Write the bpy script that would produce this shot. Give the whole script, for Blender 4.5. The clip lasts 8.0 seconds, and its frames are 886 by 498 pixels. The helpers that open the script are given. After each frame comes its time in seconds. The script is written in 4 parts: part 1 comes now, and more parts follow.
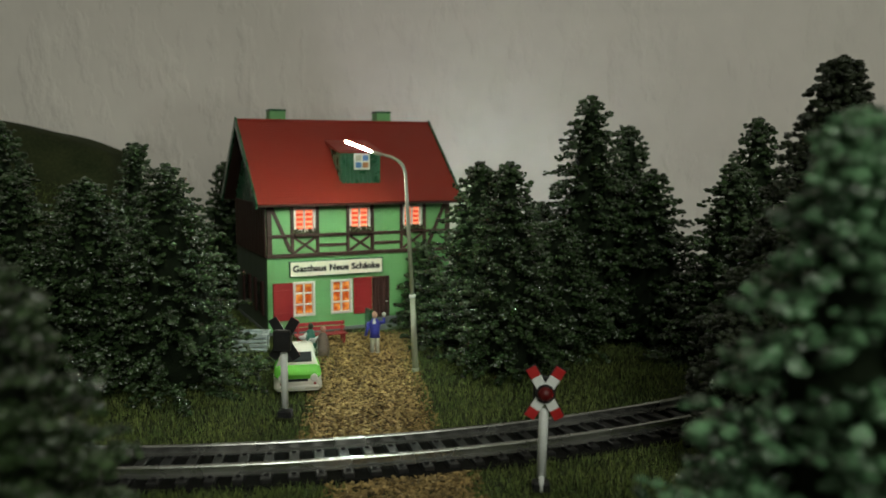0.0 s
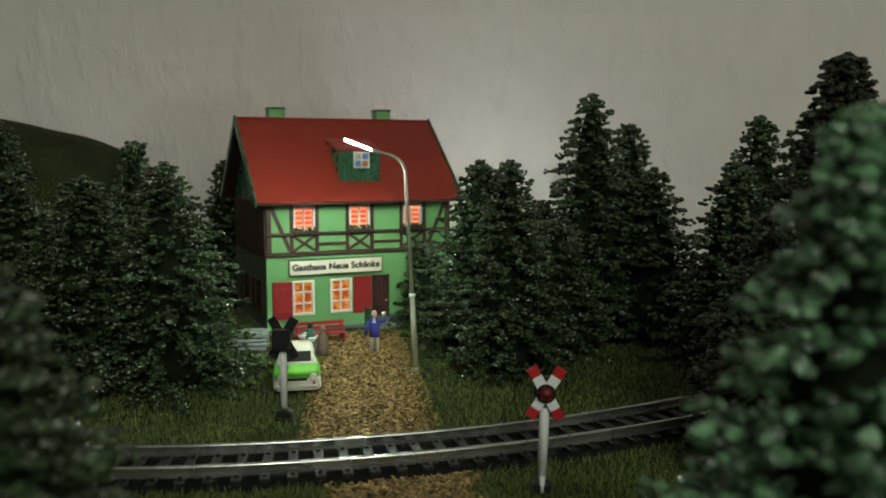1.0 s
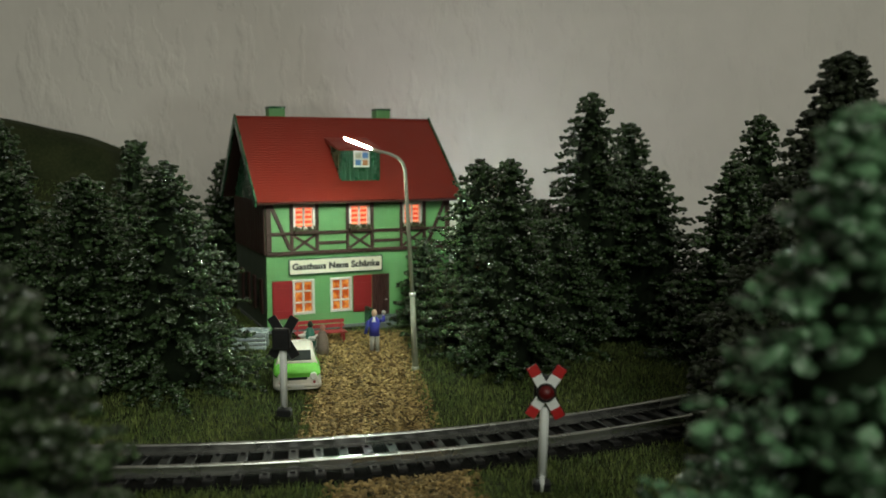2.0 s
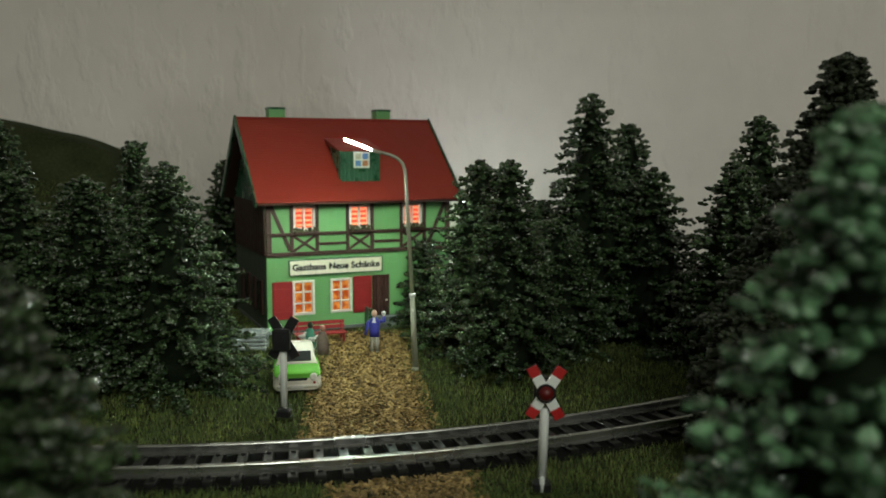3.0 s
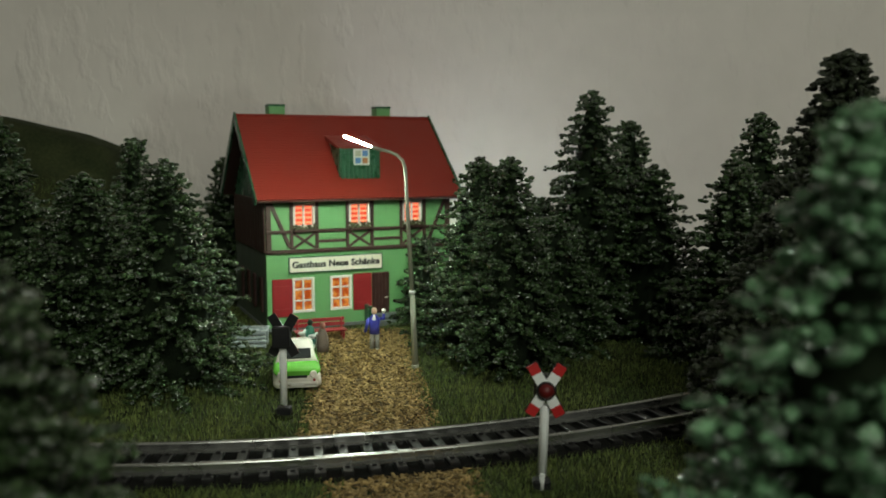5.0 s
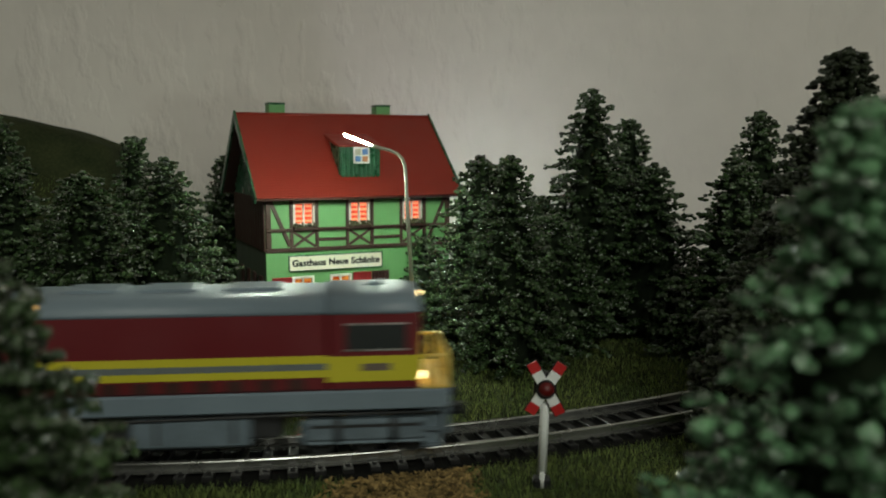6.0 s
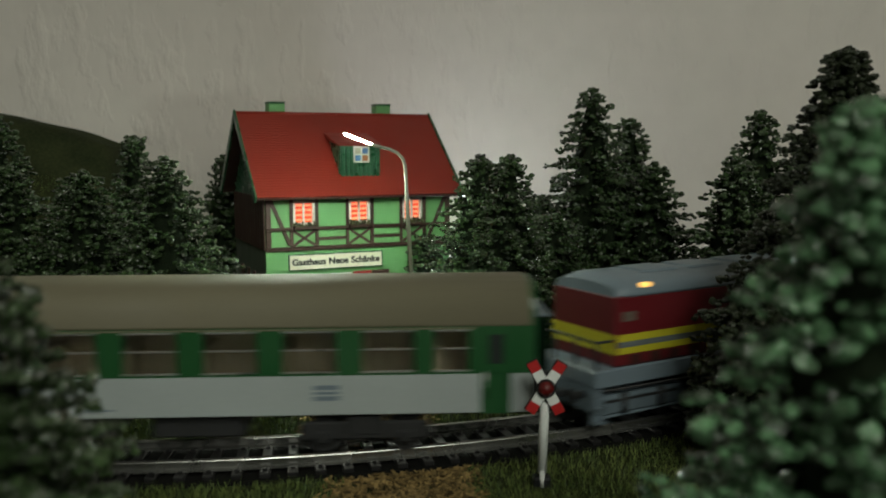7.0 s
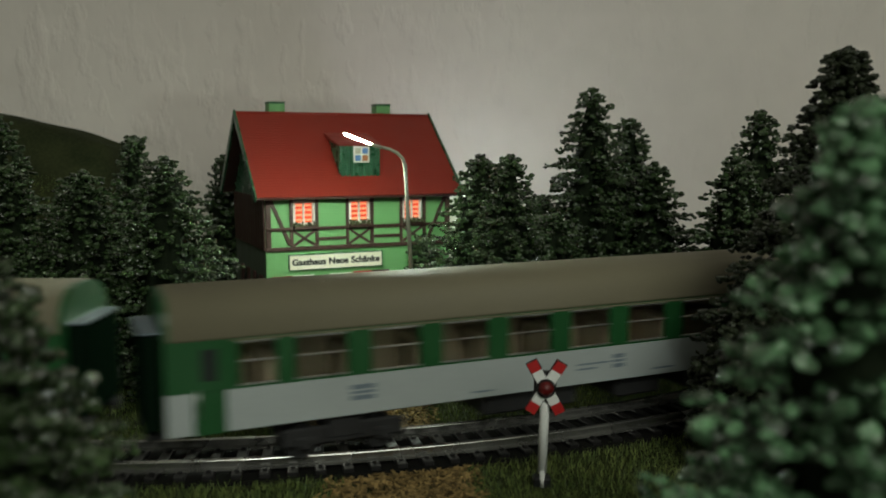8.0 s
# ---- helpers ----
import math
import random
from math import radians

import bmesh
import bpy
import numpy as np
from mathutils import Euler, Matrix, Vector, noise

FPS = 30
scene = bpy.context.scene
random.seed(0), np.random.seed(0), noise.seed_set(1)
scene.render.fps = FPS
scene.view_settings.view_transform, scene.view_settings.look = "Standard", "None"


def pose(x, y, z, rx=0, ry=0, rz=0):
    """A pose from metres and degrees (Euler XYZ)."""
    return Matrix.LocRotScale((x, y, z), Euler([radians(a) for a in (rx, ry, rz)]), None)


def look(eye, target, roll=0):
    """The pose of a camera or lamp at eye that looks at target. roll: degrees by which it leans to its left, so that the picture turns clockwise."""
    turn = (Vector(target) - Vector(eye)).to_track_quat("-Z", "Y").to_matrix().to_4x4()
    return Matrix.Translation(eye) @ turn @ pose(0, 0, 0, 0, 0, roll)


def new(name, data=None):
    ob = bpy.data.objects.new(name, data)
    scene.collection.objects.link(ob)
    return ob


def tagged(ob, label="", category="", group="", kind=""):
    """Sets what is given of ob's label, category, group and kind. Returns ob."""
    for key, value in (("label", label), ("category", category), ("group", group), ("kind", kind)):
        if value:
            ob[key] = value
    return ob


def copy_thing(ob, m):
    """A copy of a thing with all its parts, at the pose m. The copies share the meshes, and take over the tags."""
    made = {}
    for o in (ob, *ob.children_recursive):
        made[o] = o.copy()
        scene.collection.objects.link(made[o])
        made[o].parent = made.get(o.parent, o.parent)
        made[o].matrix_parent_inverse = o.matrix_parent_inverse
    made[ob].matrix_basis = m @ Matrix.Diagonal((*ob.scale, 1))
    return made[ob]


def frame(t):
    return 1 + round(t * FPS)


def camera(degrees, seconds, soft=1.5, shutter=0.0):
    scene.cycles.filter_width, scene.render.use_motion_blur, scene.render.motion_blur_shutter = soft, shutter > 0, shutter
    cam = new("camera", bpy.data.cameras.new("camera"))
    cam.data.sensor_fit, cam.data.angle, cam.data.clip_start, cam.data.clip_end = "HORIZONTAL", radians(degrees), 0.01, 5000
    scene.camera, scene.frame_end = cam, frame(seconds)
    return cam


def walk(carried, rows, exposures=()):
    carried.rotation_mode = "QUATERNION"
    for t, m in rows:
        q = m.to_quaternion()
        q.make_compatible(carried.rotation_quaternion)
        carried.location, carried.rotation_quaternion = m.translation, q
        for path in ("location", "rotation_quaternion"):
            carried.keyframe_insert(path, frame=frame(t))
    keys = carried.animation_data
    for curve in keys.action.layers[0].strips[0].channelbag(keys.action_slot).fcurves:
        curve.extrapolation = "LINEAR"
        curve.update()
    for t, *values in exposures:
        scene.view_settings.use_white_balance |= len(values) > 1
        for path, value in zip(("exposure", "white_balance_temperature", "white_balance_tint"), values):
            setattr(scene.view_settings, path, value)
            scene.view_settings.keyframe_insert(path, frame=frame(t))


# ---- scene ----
S = 0.001  # everything below is written in millimetres of the model railway

# camera: a phone on a small stand in front of the layout
LEAN = 6.541


def eye(dy, back=0.0):
    a = radians(90 - LEAN) + dy / 1500
    m = Matrix.Translation((0, 0, 71 * S)) @ Matrix.Rotation(a, 4, "X")
    return m @ Matrix.Translation((0, 0, back * S))


cam = camera(55.19, 8.0, soft=1.6, shutter=0.6)
cam.data.dof.use_dof = True
cam.data.dof.focus_distance = 0.24
cam.data.dof.aperture_fstop = 26
walk(cam, [(0.0, eye(5.5, 1.6)), (0.5, eye(5.0, 0.8)), (1.0, eye(3.3, 0.2)), (1.5, eye(0.6, 0.2)), (2.2, eye(2.2, 0.3)),
           (3.0, eye(3.0, 0.4)), (3.5, eye(2.6, 0.3)), (4.0, eye(1.7, 0.1)), (4.5, eye(0.0)), (5.2, eye(-2.5)),
           (6.0, eye(-4.7)), (6.5, eye(-6.0)), (7.0, eye(-6.3)), (7.5, eye(-6.5)), (8.0, eye(-6.3))])

# light: a dim room with a warm ceiling lamp, a fill light added beside the camera, the street lamp's own tube
world = bpy.data.worlds.new("room_air")
scene.world = world
world.use_nodes = True
world.node_tree.nodes["Background"].inputs[0].default_value = (0.9, 0.95, 1.0, 1)
world.node_tree.nodes["Background"].inputs[1].default_value = 0.02
room_lamp = bpy.data.lights.new("room_lamp", "AREA")
room_lamp.shape, room_lamp.size = "DISK", 0.60
room_lamp.energy, room_lamp.color = 10.3, (0.93, 0.965, 0.83)
new("room_lamp", room_lamp).matrix_world = look((0.25, -2.0, 1.60), (0, 0.2, 0.03))
# wide unseen disc, added to brighten whatever faces the camera
front_fill = bpy.data.lights.new("front_fill", "AREA")
front_fill.shape, front_fill.size = "DISK", 0.42
front_fill.energy, front_fill.color = 1.3, (0.95, 0.975, 0.84)
new("front_fill", front_fill).matrix_world = look((0.18, -0.36, 0.36), (0.03, 0.25, 0.04))
scene.view_settings.exposure = 0.0


# ---- mesh building ----
class Shape:
    def __init__(self):
        self.v, self.f, self.s = [], [], []

    def add(self, verts, faces, smooth=False, m=None):
        o = len(self.v)
        self.v += [tuple(m @ Vector(p)) if m is not None else tuple(p) for p in verts]
        self.f += [tuple(i + o for i in q) for q in faces]
        self.s += [smooth] * len(faces)
        return self

    def box(self, x0, x1, y0, y1, z0, z1, ch=0.0, m=None):
        """A box with worn, chamfered edges."""
        if ch <= 0:
            vs = [(x, y, z) for x in (x0, x1) for y in (y0, y1) for z in (z0, z1)]
            return self.add(vs, [(0, 1, 3, 2), (4, 6, 7, 5), (0, 4, 5, 1), (2, 3, 7, 6), (0, 2, 6, 4), (1, 5, 7, 3)], False, m)
        vs, ix = [], {}
        for a, x in ((0, x0), (1, x1)):
            for b, y in ((0, y0), (1, y1)):
                for c, z in ((0, z0), (1, z1)):
                    dx, dy, dz = (ch if a == 0 else -ch), (ch if b == 0 else -ch), (ch if c == 0 else -ch)
                    for k, p in enumerate(((x, y + dy, z + dz), (x + dx, y, z + dz), (x + dx, y + dy, z))):
                        ix[a, b, c, k] = len(vs)
                        vs.append(p)
        fs = []
        for a in (0, 1):
            q = [ix[a, 0, 0, 0], ix[a, 0, 1, 0], ix[a, 1, 1, 0], ix[a, 1, 0, 0]]
            fs.append(q if a == 0 else q[::-1])
            q = [ix[0, a, 0, 1], ix[1, a, 0, 1], ix[1, a, 1, 1], ix[0, a, 1, 1]]
            fs.append(q if a == 0 else q[::-1])
            q = [ix[0, 0, a, 2], ix[0, 1, a, 2], ix[1, 1, a, 2], ix[1, 0, a, 2]]
            fs.append(q if a == 0 else q[::-1])
        for a in (0, 1):
            for b in (0, 1):
                fs.append([ix[a, b, 0, 0], ix[a, b, 1, 0], ix[a, b, 1, 1], ix[a, b, 0, 1]])
                fs.append([ix[a, 0, b, 0], ix[a, 1, b, 0], ix[a, 1, b, 2], ix[a, 0, b, 2]])
                fs.append([ix[0, a, b, 1], ix[1, a, b, 1], ix[1, a, b, 2], ix[0, a, b, 2]])
                for c in (0, 1):
                    fs.append([ix[a, b, c, 0], ix[a, b, c, 1], ix[a, b, c, 2]])
        return self.add(vs, fs, False, m)

    def tube(self, points, radii, n=12, smooth=True, m=None):
        """A round bar along points, closed at both ends."""
        pts = [Vector(p) for p in points]
        if not isinstance(radii, (list, tuple)):
            radii = [radii] * len(pts)
        vs, fs, side = [], [], None
        for i, p in enumerate(pts):
            d = (pts[min(i + 1, len(pts) - 1)] - pts[max(i - 1, 0)]).normalized()
            if side is None:
                side = d.cross(Vector((0, 0, 1)) if abs(d.z) < 0.9 else Vector((0, 1, 0))).normalized()
            side = (side - d * side.dot(d)).normalized()
            up = d.cross(side)
            vs += [p + (side * math.cos(2 * math.pi * k / n) + up * math.sin(2 * math.pi * k / n)) * radii[i] for k in range(n)]
        for i in range(len(pts) - 1):
            fs += [(i * n + k, i * n + (k + 1) % n, (i + 1) * n + (k + 1) % n, (i + 1) * n + k) for k in range(n)]
        self.add(vs, fs, smooth, m)
        k = len(self.v) - len(vs)
        self.f += [tuple(range(k + n - 1, k - 1, -1)), tuple(range(k + len(vs) - n, k + len(vs)))]
        self.s += [False, False]
        return self

    def ball(self, c, r, n=14, rings=8, m=None, lo=-90, hi=90):
        if not isinstance(r, (list, tuple)):
            r = (r, r, r)
        vs, fs = [], []
        for i in range(rings + 1):
            a = radians(lo + (hi - lo) * i / rings)
            for k in range(n):
                b = 2 * math.pi * k / n
                vs.append((c[0] + r[0] * math.cos(a) * math.cos(b), c[1] + r[1] * math.cos(a) * math.sin(b), c[2] + r[2] * math.sin(a)))
        for i in range(rings):
            fs += [(i * n + k, i * n + (k + 1) % n, (i + 1) * n + (k + 1) % n, (i + 1) * n + k) for k in range(n)]
        return self.add(vs, fs, True, m)

    def prism(self, poly, a, b, axis="x", smooth=False, m=None):
        """A flat outline pushed from a to b along one axis; the outline gives the other two coordinates in order."""
        n = len(poly)

        def p3(q, t):
            return {"x": (t, q[0], q[1]), "y": (q[0], t, q[1]), "z": (q[0], q[1], t)}[axis]
        vs = [p3(q, a) for q in poly] + [p3(q, b) for q in poly]
        fs = [(k, (k + 1) % n, n + (k + 1) % n, n + k) for k in range(n)]
        self.add(vs, fs, smooth, m)
        k = len(self.v) - 2 * n
        self.f += [tuple(range(k + n - 1, k - 1, -1)), tuple(range(k + n, k + 2 * n))]
        self.s += [False, False]
        return self

    def loft(self, loops, smooth=True, caps=True, m=None):
        n = len(loops[0])
        vs = [p for q in loops for p in q]
        fs = [(i * n + k, i * n + (k + 1) % n, (i + 1) * n + (k + 1) % n, (i + 1) * n + k) for i in range(len(loops) - 1) for k in range(n)]
        self.add(vs, fs, smooth, m)
        if caps:
            k = len(self.v) - len(vs)
            self.f += [tuple(range(k + n - 1, k - 1, -1)), tuple(range(k + len(vs) - n, k + len(vs)))]
            self.s += [False, False]
        return self

    def mesh(self, name, material):
        me = bpy.data.meshes.new(name)
        me.from_pydata([(x * S, y * S, z * S) for x, y, z in self.v], [], self.f)
        me.polygons.foreach_set("use_smooth", self.s)
        me.materials.append(material)
        bm = bmesh.new()
        bm.from_mesh(me)
        bmesh.ops.recalc_face_normals(bm, faces=bm.faces)
        bm.to_mesh(me)
        bm.free()
        return me


def raw_mesh(name, verts, faces, material, smooth=True):
    """A large mesh straight from arrays (millimetres)."""
    me = bpy.data.meshes.new(name)
    me.from_pydata((np.asarray(verts) * S).tolist(), [], faces.tolist() if hasattr(faces, "tolist") else faces)
    me.polygons.foreach_set("use_smooth", [smooth] * len(me.polygons))
    me.materials.append(material)
    return me


def mm(x, y, z=0.0, rz=0.0, rx=0.0, ry=0.0):
    return pose(x * S, y * S, z * S, rx, ry, rz)


def thing(name, m, label, category, group="", kind=""):
    ob = new(name)
    ob.empty_display_size = 0.005
    ob.matrix_basis = m
    return tagged(ob, label, category, group, kind)


def part(name, shape, material, parent, label="", m=None):
    data = shape if isinstance(shape, bpy.types.Mesh) else shape.mesh(name, material)
    ob = new(name, data)
    ob.parent = parent
    if m is not None:
        ob.matrix_basis = m
    return tagged(ob, label)


def solid(name, shape, material, m, label="", category="", group="", kind=""):
    ob = new(name, shape if isinstance(shape, bpy.types.Mesh) else shape.mesh(name, material))
    ob.matrix_basis = m
    return tagged(ob, label, category, group, kind)


# ---- materials ----
def mat(name, base, rough=0.5, metal=0.0, vary=0.15, size=8.0, grain=0.8, depth=0.03, spec=0.5, other=None, islands=0.0, objects=0.0,
        stretch=(1, 1, 1)):
    """Paint, plastic, wood or metal: two scales of noise in colour and gloss, and a fine relief. Sizes in millimetres."""
    ma = bpy.data.materials.new(name)
    ma.use_nodes = True
    nt = ma.node_tree
    n, link = nt.nodes, nt.links.new
    bs = n["Principled BSDF"]
    co = n.new("ShaderNodeTexCoord")
    mp = n.new("ShaderNodeMapping")
    mp.inputs["Scale"].default_value = stretch
    link(co.outputs["Object"], mp.inputs[0])
    big, fine = n.new("ShaderNodeTexNoise"), n.new("ShaderNodeTexNoise")
    for t, sz, dt in ((big, size, 4), (fine, grain, 6)):
        t.inputs["Scale"].default_value = 1000 / sz
        t.inputs["Detail"].default_value = dt
        link(mp.outputs[0], t.inputs["Vector"])
    mean = n.new("ShaderNodeMath")
    mean.operation = "MULTIPLY_ADD"
    mean.inputs[1].default_value = 0.5
    link(big.outputs[0], mean.inputs[0])
    half = n.new("ShaderNodeMath")
    half.operation = "MULTIPLY"
    half.inputs[1].default_value = 0.5
    link(fine.outputs[0], half.inputs[0])
    link(half.outputs[0], mean.inputs[2])
    rng = n.new("ShaderNodeMapRange")
    rng.inputs[1].default_value, rng.inputs[2].default_value = 0.3, 0.7
    link(mean.outputs[0], rng.inputs[0])
    mix = n.new("ShaderNodeMix")
    mix.data_type = "RGBA"
    b = other or base
    mix.inputs[6].default_value = (*[c * (1 - vary) for c in base], 1)
    mix.inputs[7].default_value = (*[min(1, c * (1 + vary)) for c in b], 1)
    link(rng.outputs[0], mix.inputs[0])
    col = mix.outputs[2]
    for amount, kind in ((islands, "ShaderNodeNewGeometry"), (objects, "ShaderNodeObjectInfo")):
        if amount:
            g = n.new(kind)
            r = n.new("ShaderNodeMapRange")
            r.inputs[3].default_value, r.inputs[4].default_value = 1 - amount, 1 + amount
            link(g.outputs["Random Per Island" if kind == "ShaderNodeNewGeometry" else "Random"], r.inputs[0])
            mu = n.new("ShaderNodeMix")
            mu.data_type, mu.blend_type = "RGBA", "MULTIPLY"
            mu.inputs[0].default_value = 1
            link(col, mu.inputs[6])
            link(r.outputs[0], mu.inputs[7])
            col = mu.outputs[2]
    link(col, bs.inputs["Base Color"])
    rr = n.new("ShaderNodeMapRange")
    rr.inputs[1].default_value, rr.inputs[2].default_value = 0.3, 0.7
    rr.inputs[3].default_value, rr.inputs[4].default_value = max(0.03, rough - 0.1), min(1, rough + 0.1)
    link(big.outputs[0], rr.inputs[0])
    link(rr.outputs[0], bs.inputs["Roughness"])
    bs.inputs["Metallic"].default_value = metal
    bs.inputs["Specular IOR Level"].default_value = spec
    if depth:
        bu = n.new("ShaderNodeBump")
        bu.inputs["Strength"].default_value = 0.8
        bu.inputs["Distance"].default_value = depth * S
        link(fine.outputs[0], bu.inputs["Height"])
        link(bu.outputs[0], bs.inputs["Normal"])
    return ma


def glow(name, colour, strength, second=None, size=4.0):
    """What gives off light; second: a second colour in soft patches behind a curtain."""
    ma = bpy.data.materials.new(name)
    ma.use_nodes = True
    nt = ma.node_tree
    bs = nt.nodes["Principled BSDF"]
    bs.inputs["Base Color"].default_value = (*[c * 0.5 for c in colour], 1)
    bs.inputs["Emission Color"].default_value = (*colour, 1)
    bs.inputs["Emission Strength"].default_value = strength
    bs.inputs["Roughness"].default_value = 0.25
    if second:
        co, t, mx = nt.nodes.new("ShaderNodeTexCoord"), nt.nodes.new("ShaderNodeTexNoise"), nt.nodes.new("ShaderNodeMix")
        rg = nt.nodes.new("ShaderNodeMapRange")
        rg.inputs[1].default_value, rg.inputs[2].default_value = 0.42, 0.58
        mx.data_type = "RGBA"
        t.inputs["Scale"].default_value = 1000 / size
        mx.inputs[6].default_value, mx.inputs[7].default_value = (*colour, 1), (*second, 1)
        nt.links.new(co.outputs["Object"], t.inputs["Vector"])
        nt.links.new(t.outputs[0], rg.inputs[0])
        nt.links.new(rg.outputs[0], mx.inputs[0])
        nt.links.new(mx.outputs[2], bs.inputs["Emission Color"])
    return ma


def wallpaper():
    """Woodchip wallpaper: warm off-white with lumps and vertical brush marks."""
    ma = mat("wallpaper", (0.77, 0.722, 0.68), 0.9, vary=0.05, size=160, grain=14, depth=0.0, spec=0.2)
    nt = ma.node_tree
    n, link = nt.nodes, nt.links.new
    co = n.new("ShaderNodeTexCoord")
    mp = n.new("ShaderNodeMapping")
    mp.inputs["Scale"].default_value = (1, 1, 0.45)
    link(co.outputs["Object"], mp.inputs[0])
    a, b = n.new("ShaderNodeTexNoise"), n.new("ShaderNodeTexNoise")
    a.inputs["Scale"].default_value, a.inputs["Detail"].default_value = 1000 / 26, 5
    b.inputs["Scale"].default_value, b.inputs["Detail"].default_value = 1000 / 10, 4
    link(mp.outputs[0], a.inputs["Vector"])
    link(mp.outputs[0], b.inputs["Vector"])
    rg = n.new("ShaderNodeMapRange")
    rg.inputs[1].default_value, rg.inputs[2].default_value = 0.52, 0.75
    link(b.outputs[0], rg.inputs[0])
    su = n.new("ShaderNodeMath")
    su.operation = "ADD"
    link(a.outputs[0], su.inputs[0])
    link(rg.outputs[0], su.inputs[1])
    bu = n.new("ShaderNodeBump")
    bu.inputs["Strength"].default_value, bu.inputs["Distance"].default_value = 0.5, 0.0018
    link(su.outputs[0], bu.inputs["Height"])
    link(bu.outputs[0], n["Principled BSDF"].inputs["Normal"])
    return ma


WALLPAPER = wallpaper()
PLAIN = mat("room_paint", (0.78, 0.76, 0.72), 0.9, vary=0.05, size=200, grain=20)
CARPET = mat("grey_carpet", (0.22, 0.22, 0.22), 0.95, size=60, grain=3)
BOARD = mat("plywood", (0.35, 0.24, 0.14), 0.6, size=60, grain=3)
SOIL = mat("scatter_turf", (0.022, 0.034, 0.013), 0.95, vary=0.5, size=18, grain=1.2, depth=0.5, other=(0.032, 0.038, 0.016), spec=0.1)
GRASS = mat("grass_fibre", (0.070, 0.150, 0.034), 0.6, vary=0.4, size=16, grain=2, depth=0, islands=0.55, other=(0.14, 0.165, 0.045), spec=0.3)
CHIPS = mat("cork_chips", (0.225, 0.156, 0.062), 0.8, vary=0.5, size=3, grain=0.4, depth=0.12, islands=0.7, spec=0.2)
CHIPS_LOOSE = mat("cork_chips_loose", (0.225, 0.156, 0.062), 0.8, vary=0.5, size=3, grain=0.4, depth=0.12, objects=0.7, spec=0.2)
BALLAST = mat("dark_ballast", (0.008, 0.008, 0.007), 0.95, vary=0.4, size=5, grain=0.7, depth=0.25, spec=0.15)
RAIL = mat("rolled_rail", (0.40, 0.41, 0.39), 0.26, 0.85, vary=0.25, size=14, grain=0.6, depth=0.02, other=(0.36, 0.36, 0.34))
SLEEPER = mat("sleeper_plastic", (0.010, 0.010, 0.010), 0.38, vary=0.3, size=3, grain=0.4, depth=0.05, objects=0.25)
NEEDLES = mat("spruce_flock", (0.017, 0.036, 0.012), 0.24, vary=0.4, size=6, grain=0.7, depth=0.4, islands=0.55, other=(0.037, 0.067, 0.024), spec=0.9)
# darkened spruce flock: the tall tree stands unlit, its shade is in the colour
NEEDLES_SHADED = mat("shaded_spruce_flock", (0.013, 0.018, 0.009), 0.4, vary=0.4, size=6, grain=0.7, depth=0.4, islands=0.4, other=(0.022, 0.030, 0.015), spec=0.3)
# lightened spruce flock: the light on the front tree is put into its colour
NEEDLES_LIT = mat("lit_spruce_flock", (0.036, 0.072, 0.038), 0.25, vary=0.35, size=6, grain=0.9, depth=0.4, islands=0.8, other=(0.10, 0.21, 0.105), spec=0.9)
# filler inside the crowns, coloured for the shade between their clumps
DARK_CORE = mat("crown_filler_dark", (0.010, 0.016, 0.008), 0.9, vary=0.4, size=4, grain=0.6, depth=0.3, spec=0.1)
BARK = mat("trunk_brown", (0.06, 0.04, 0.025), 0.85, vary=0.4, size=4, grain=0.6, depth=0.2)
GREEN_WALL = mat("mint_render", (0.145, 0.37, 0.135), 0.55, vary=0.06, size=14, grain=0.6, depth=0.02)
ROOF_RED = mat("red_roof_plastic", (0.25, 0.027, 0.016), 0.5, spec=0.35, vary=0.1, size=12, grain=0.7, depth=0.02)
TIMBER = mat("dark_timber", (0.05, 0.022, 0.016), 0.55, vary=0.35, size=4, grain=0.5, depth=0.05)
DARK_BOARDS = mat("dark_boards", (0.035, 0.028, 0.02), 0.6, vary=0.3, size=5, grain=0.6, depth=0.05)
GREEN_TRIM = mat("dark_green_boards", (0.025, 0.10, 0.05), 0.3, vary=0.2, size=5, grain=0.6, depth=0.03)
WHITE = mat("white_plastic", (0.78, 0.77, 0.72), 0.45, vary=0.05, size=6, grain=0.5, depth=0.01)
SHUTTER_RED = mat("shutter_red", (0.29, 0.018, 0.02), 0.45, vary=0.15, size=5, grain=0.5, depth=0.02)
DOOR_BROWN = mat("door_brown", (0.045, 0.016, 0.012), 0.5, vary=0.25, size=4, grain=0.5, depth=0.03)
SIGN_CREAM = mat("sign_cream", (0.80, 0.78, 0.64), 0.55, vary=0.05, size=9, grain=0.6, depth=0.01)
INK = mat("black_ink", (0.012, 0.012, 0.012), 0.6, vary=0.1)
STONE = mat("grey_step", (0.13, 0.15, 0.148), 0.8, vary=0.25, size=4, grain=0.5, depth=0.06)
GALV = mat("lamp_grey", (0.33, 0.34, 0.27), 0.45, 0.1, vary=0.12, size=9, grain=0.6, depth=0.01)
BLACK = mat("black_plastic", (0.012, 0.013, 0.014), 0.45, vary=0.2, size=4, grain=0.5, depth=0.01)
RED = mat("signal_red", (0.48, 0.02, 0.02), 0.45, vary=0.1, size=4, grain=0.5, depth=0.01)
RED_LENS = mat("dark_red_lens", (0.11, 0.006, 0.006), 0.4, vary=0.1, size=2, grain=0.5, depth=0)
POLE_WHITE = mat("signal_pole_white", (0.84, 0.87, 0.85), 0.45, vary=0.08, size=6, grain=0.6, depth=0.01)
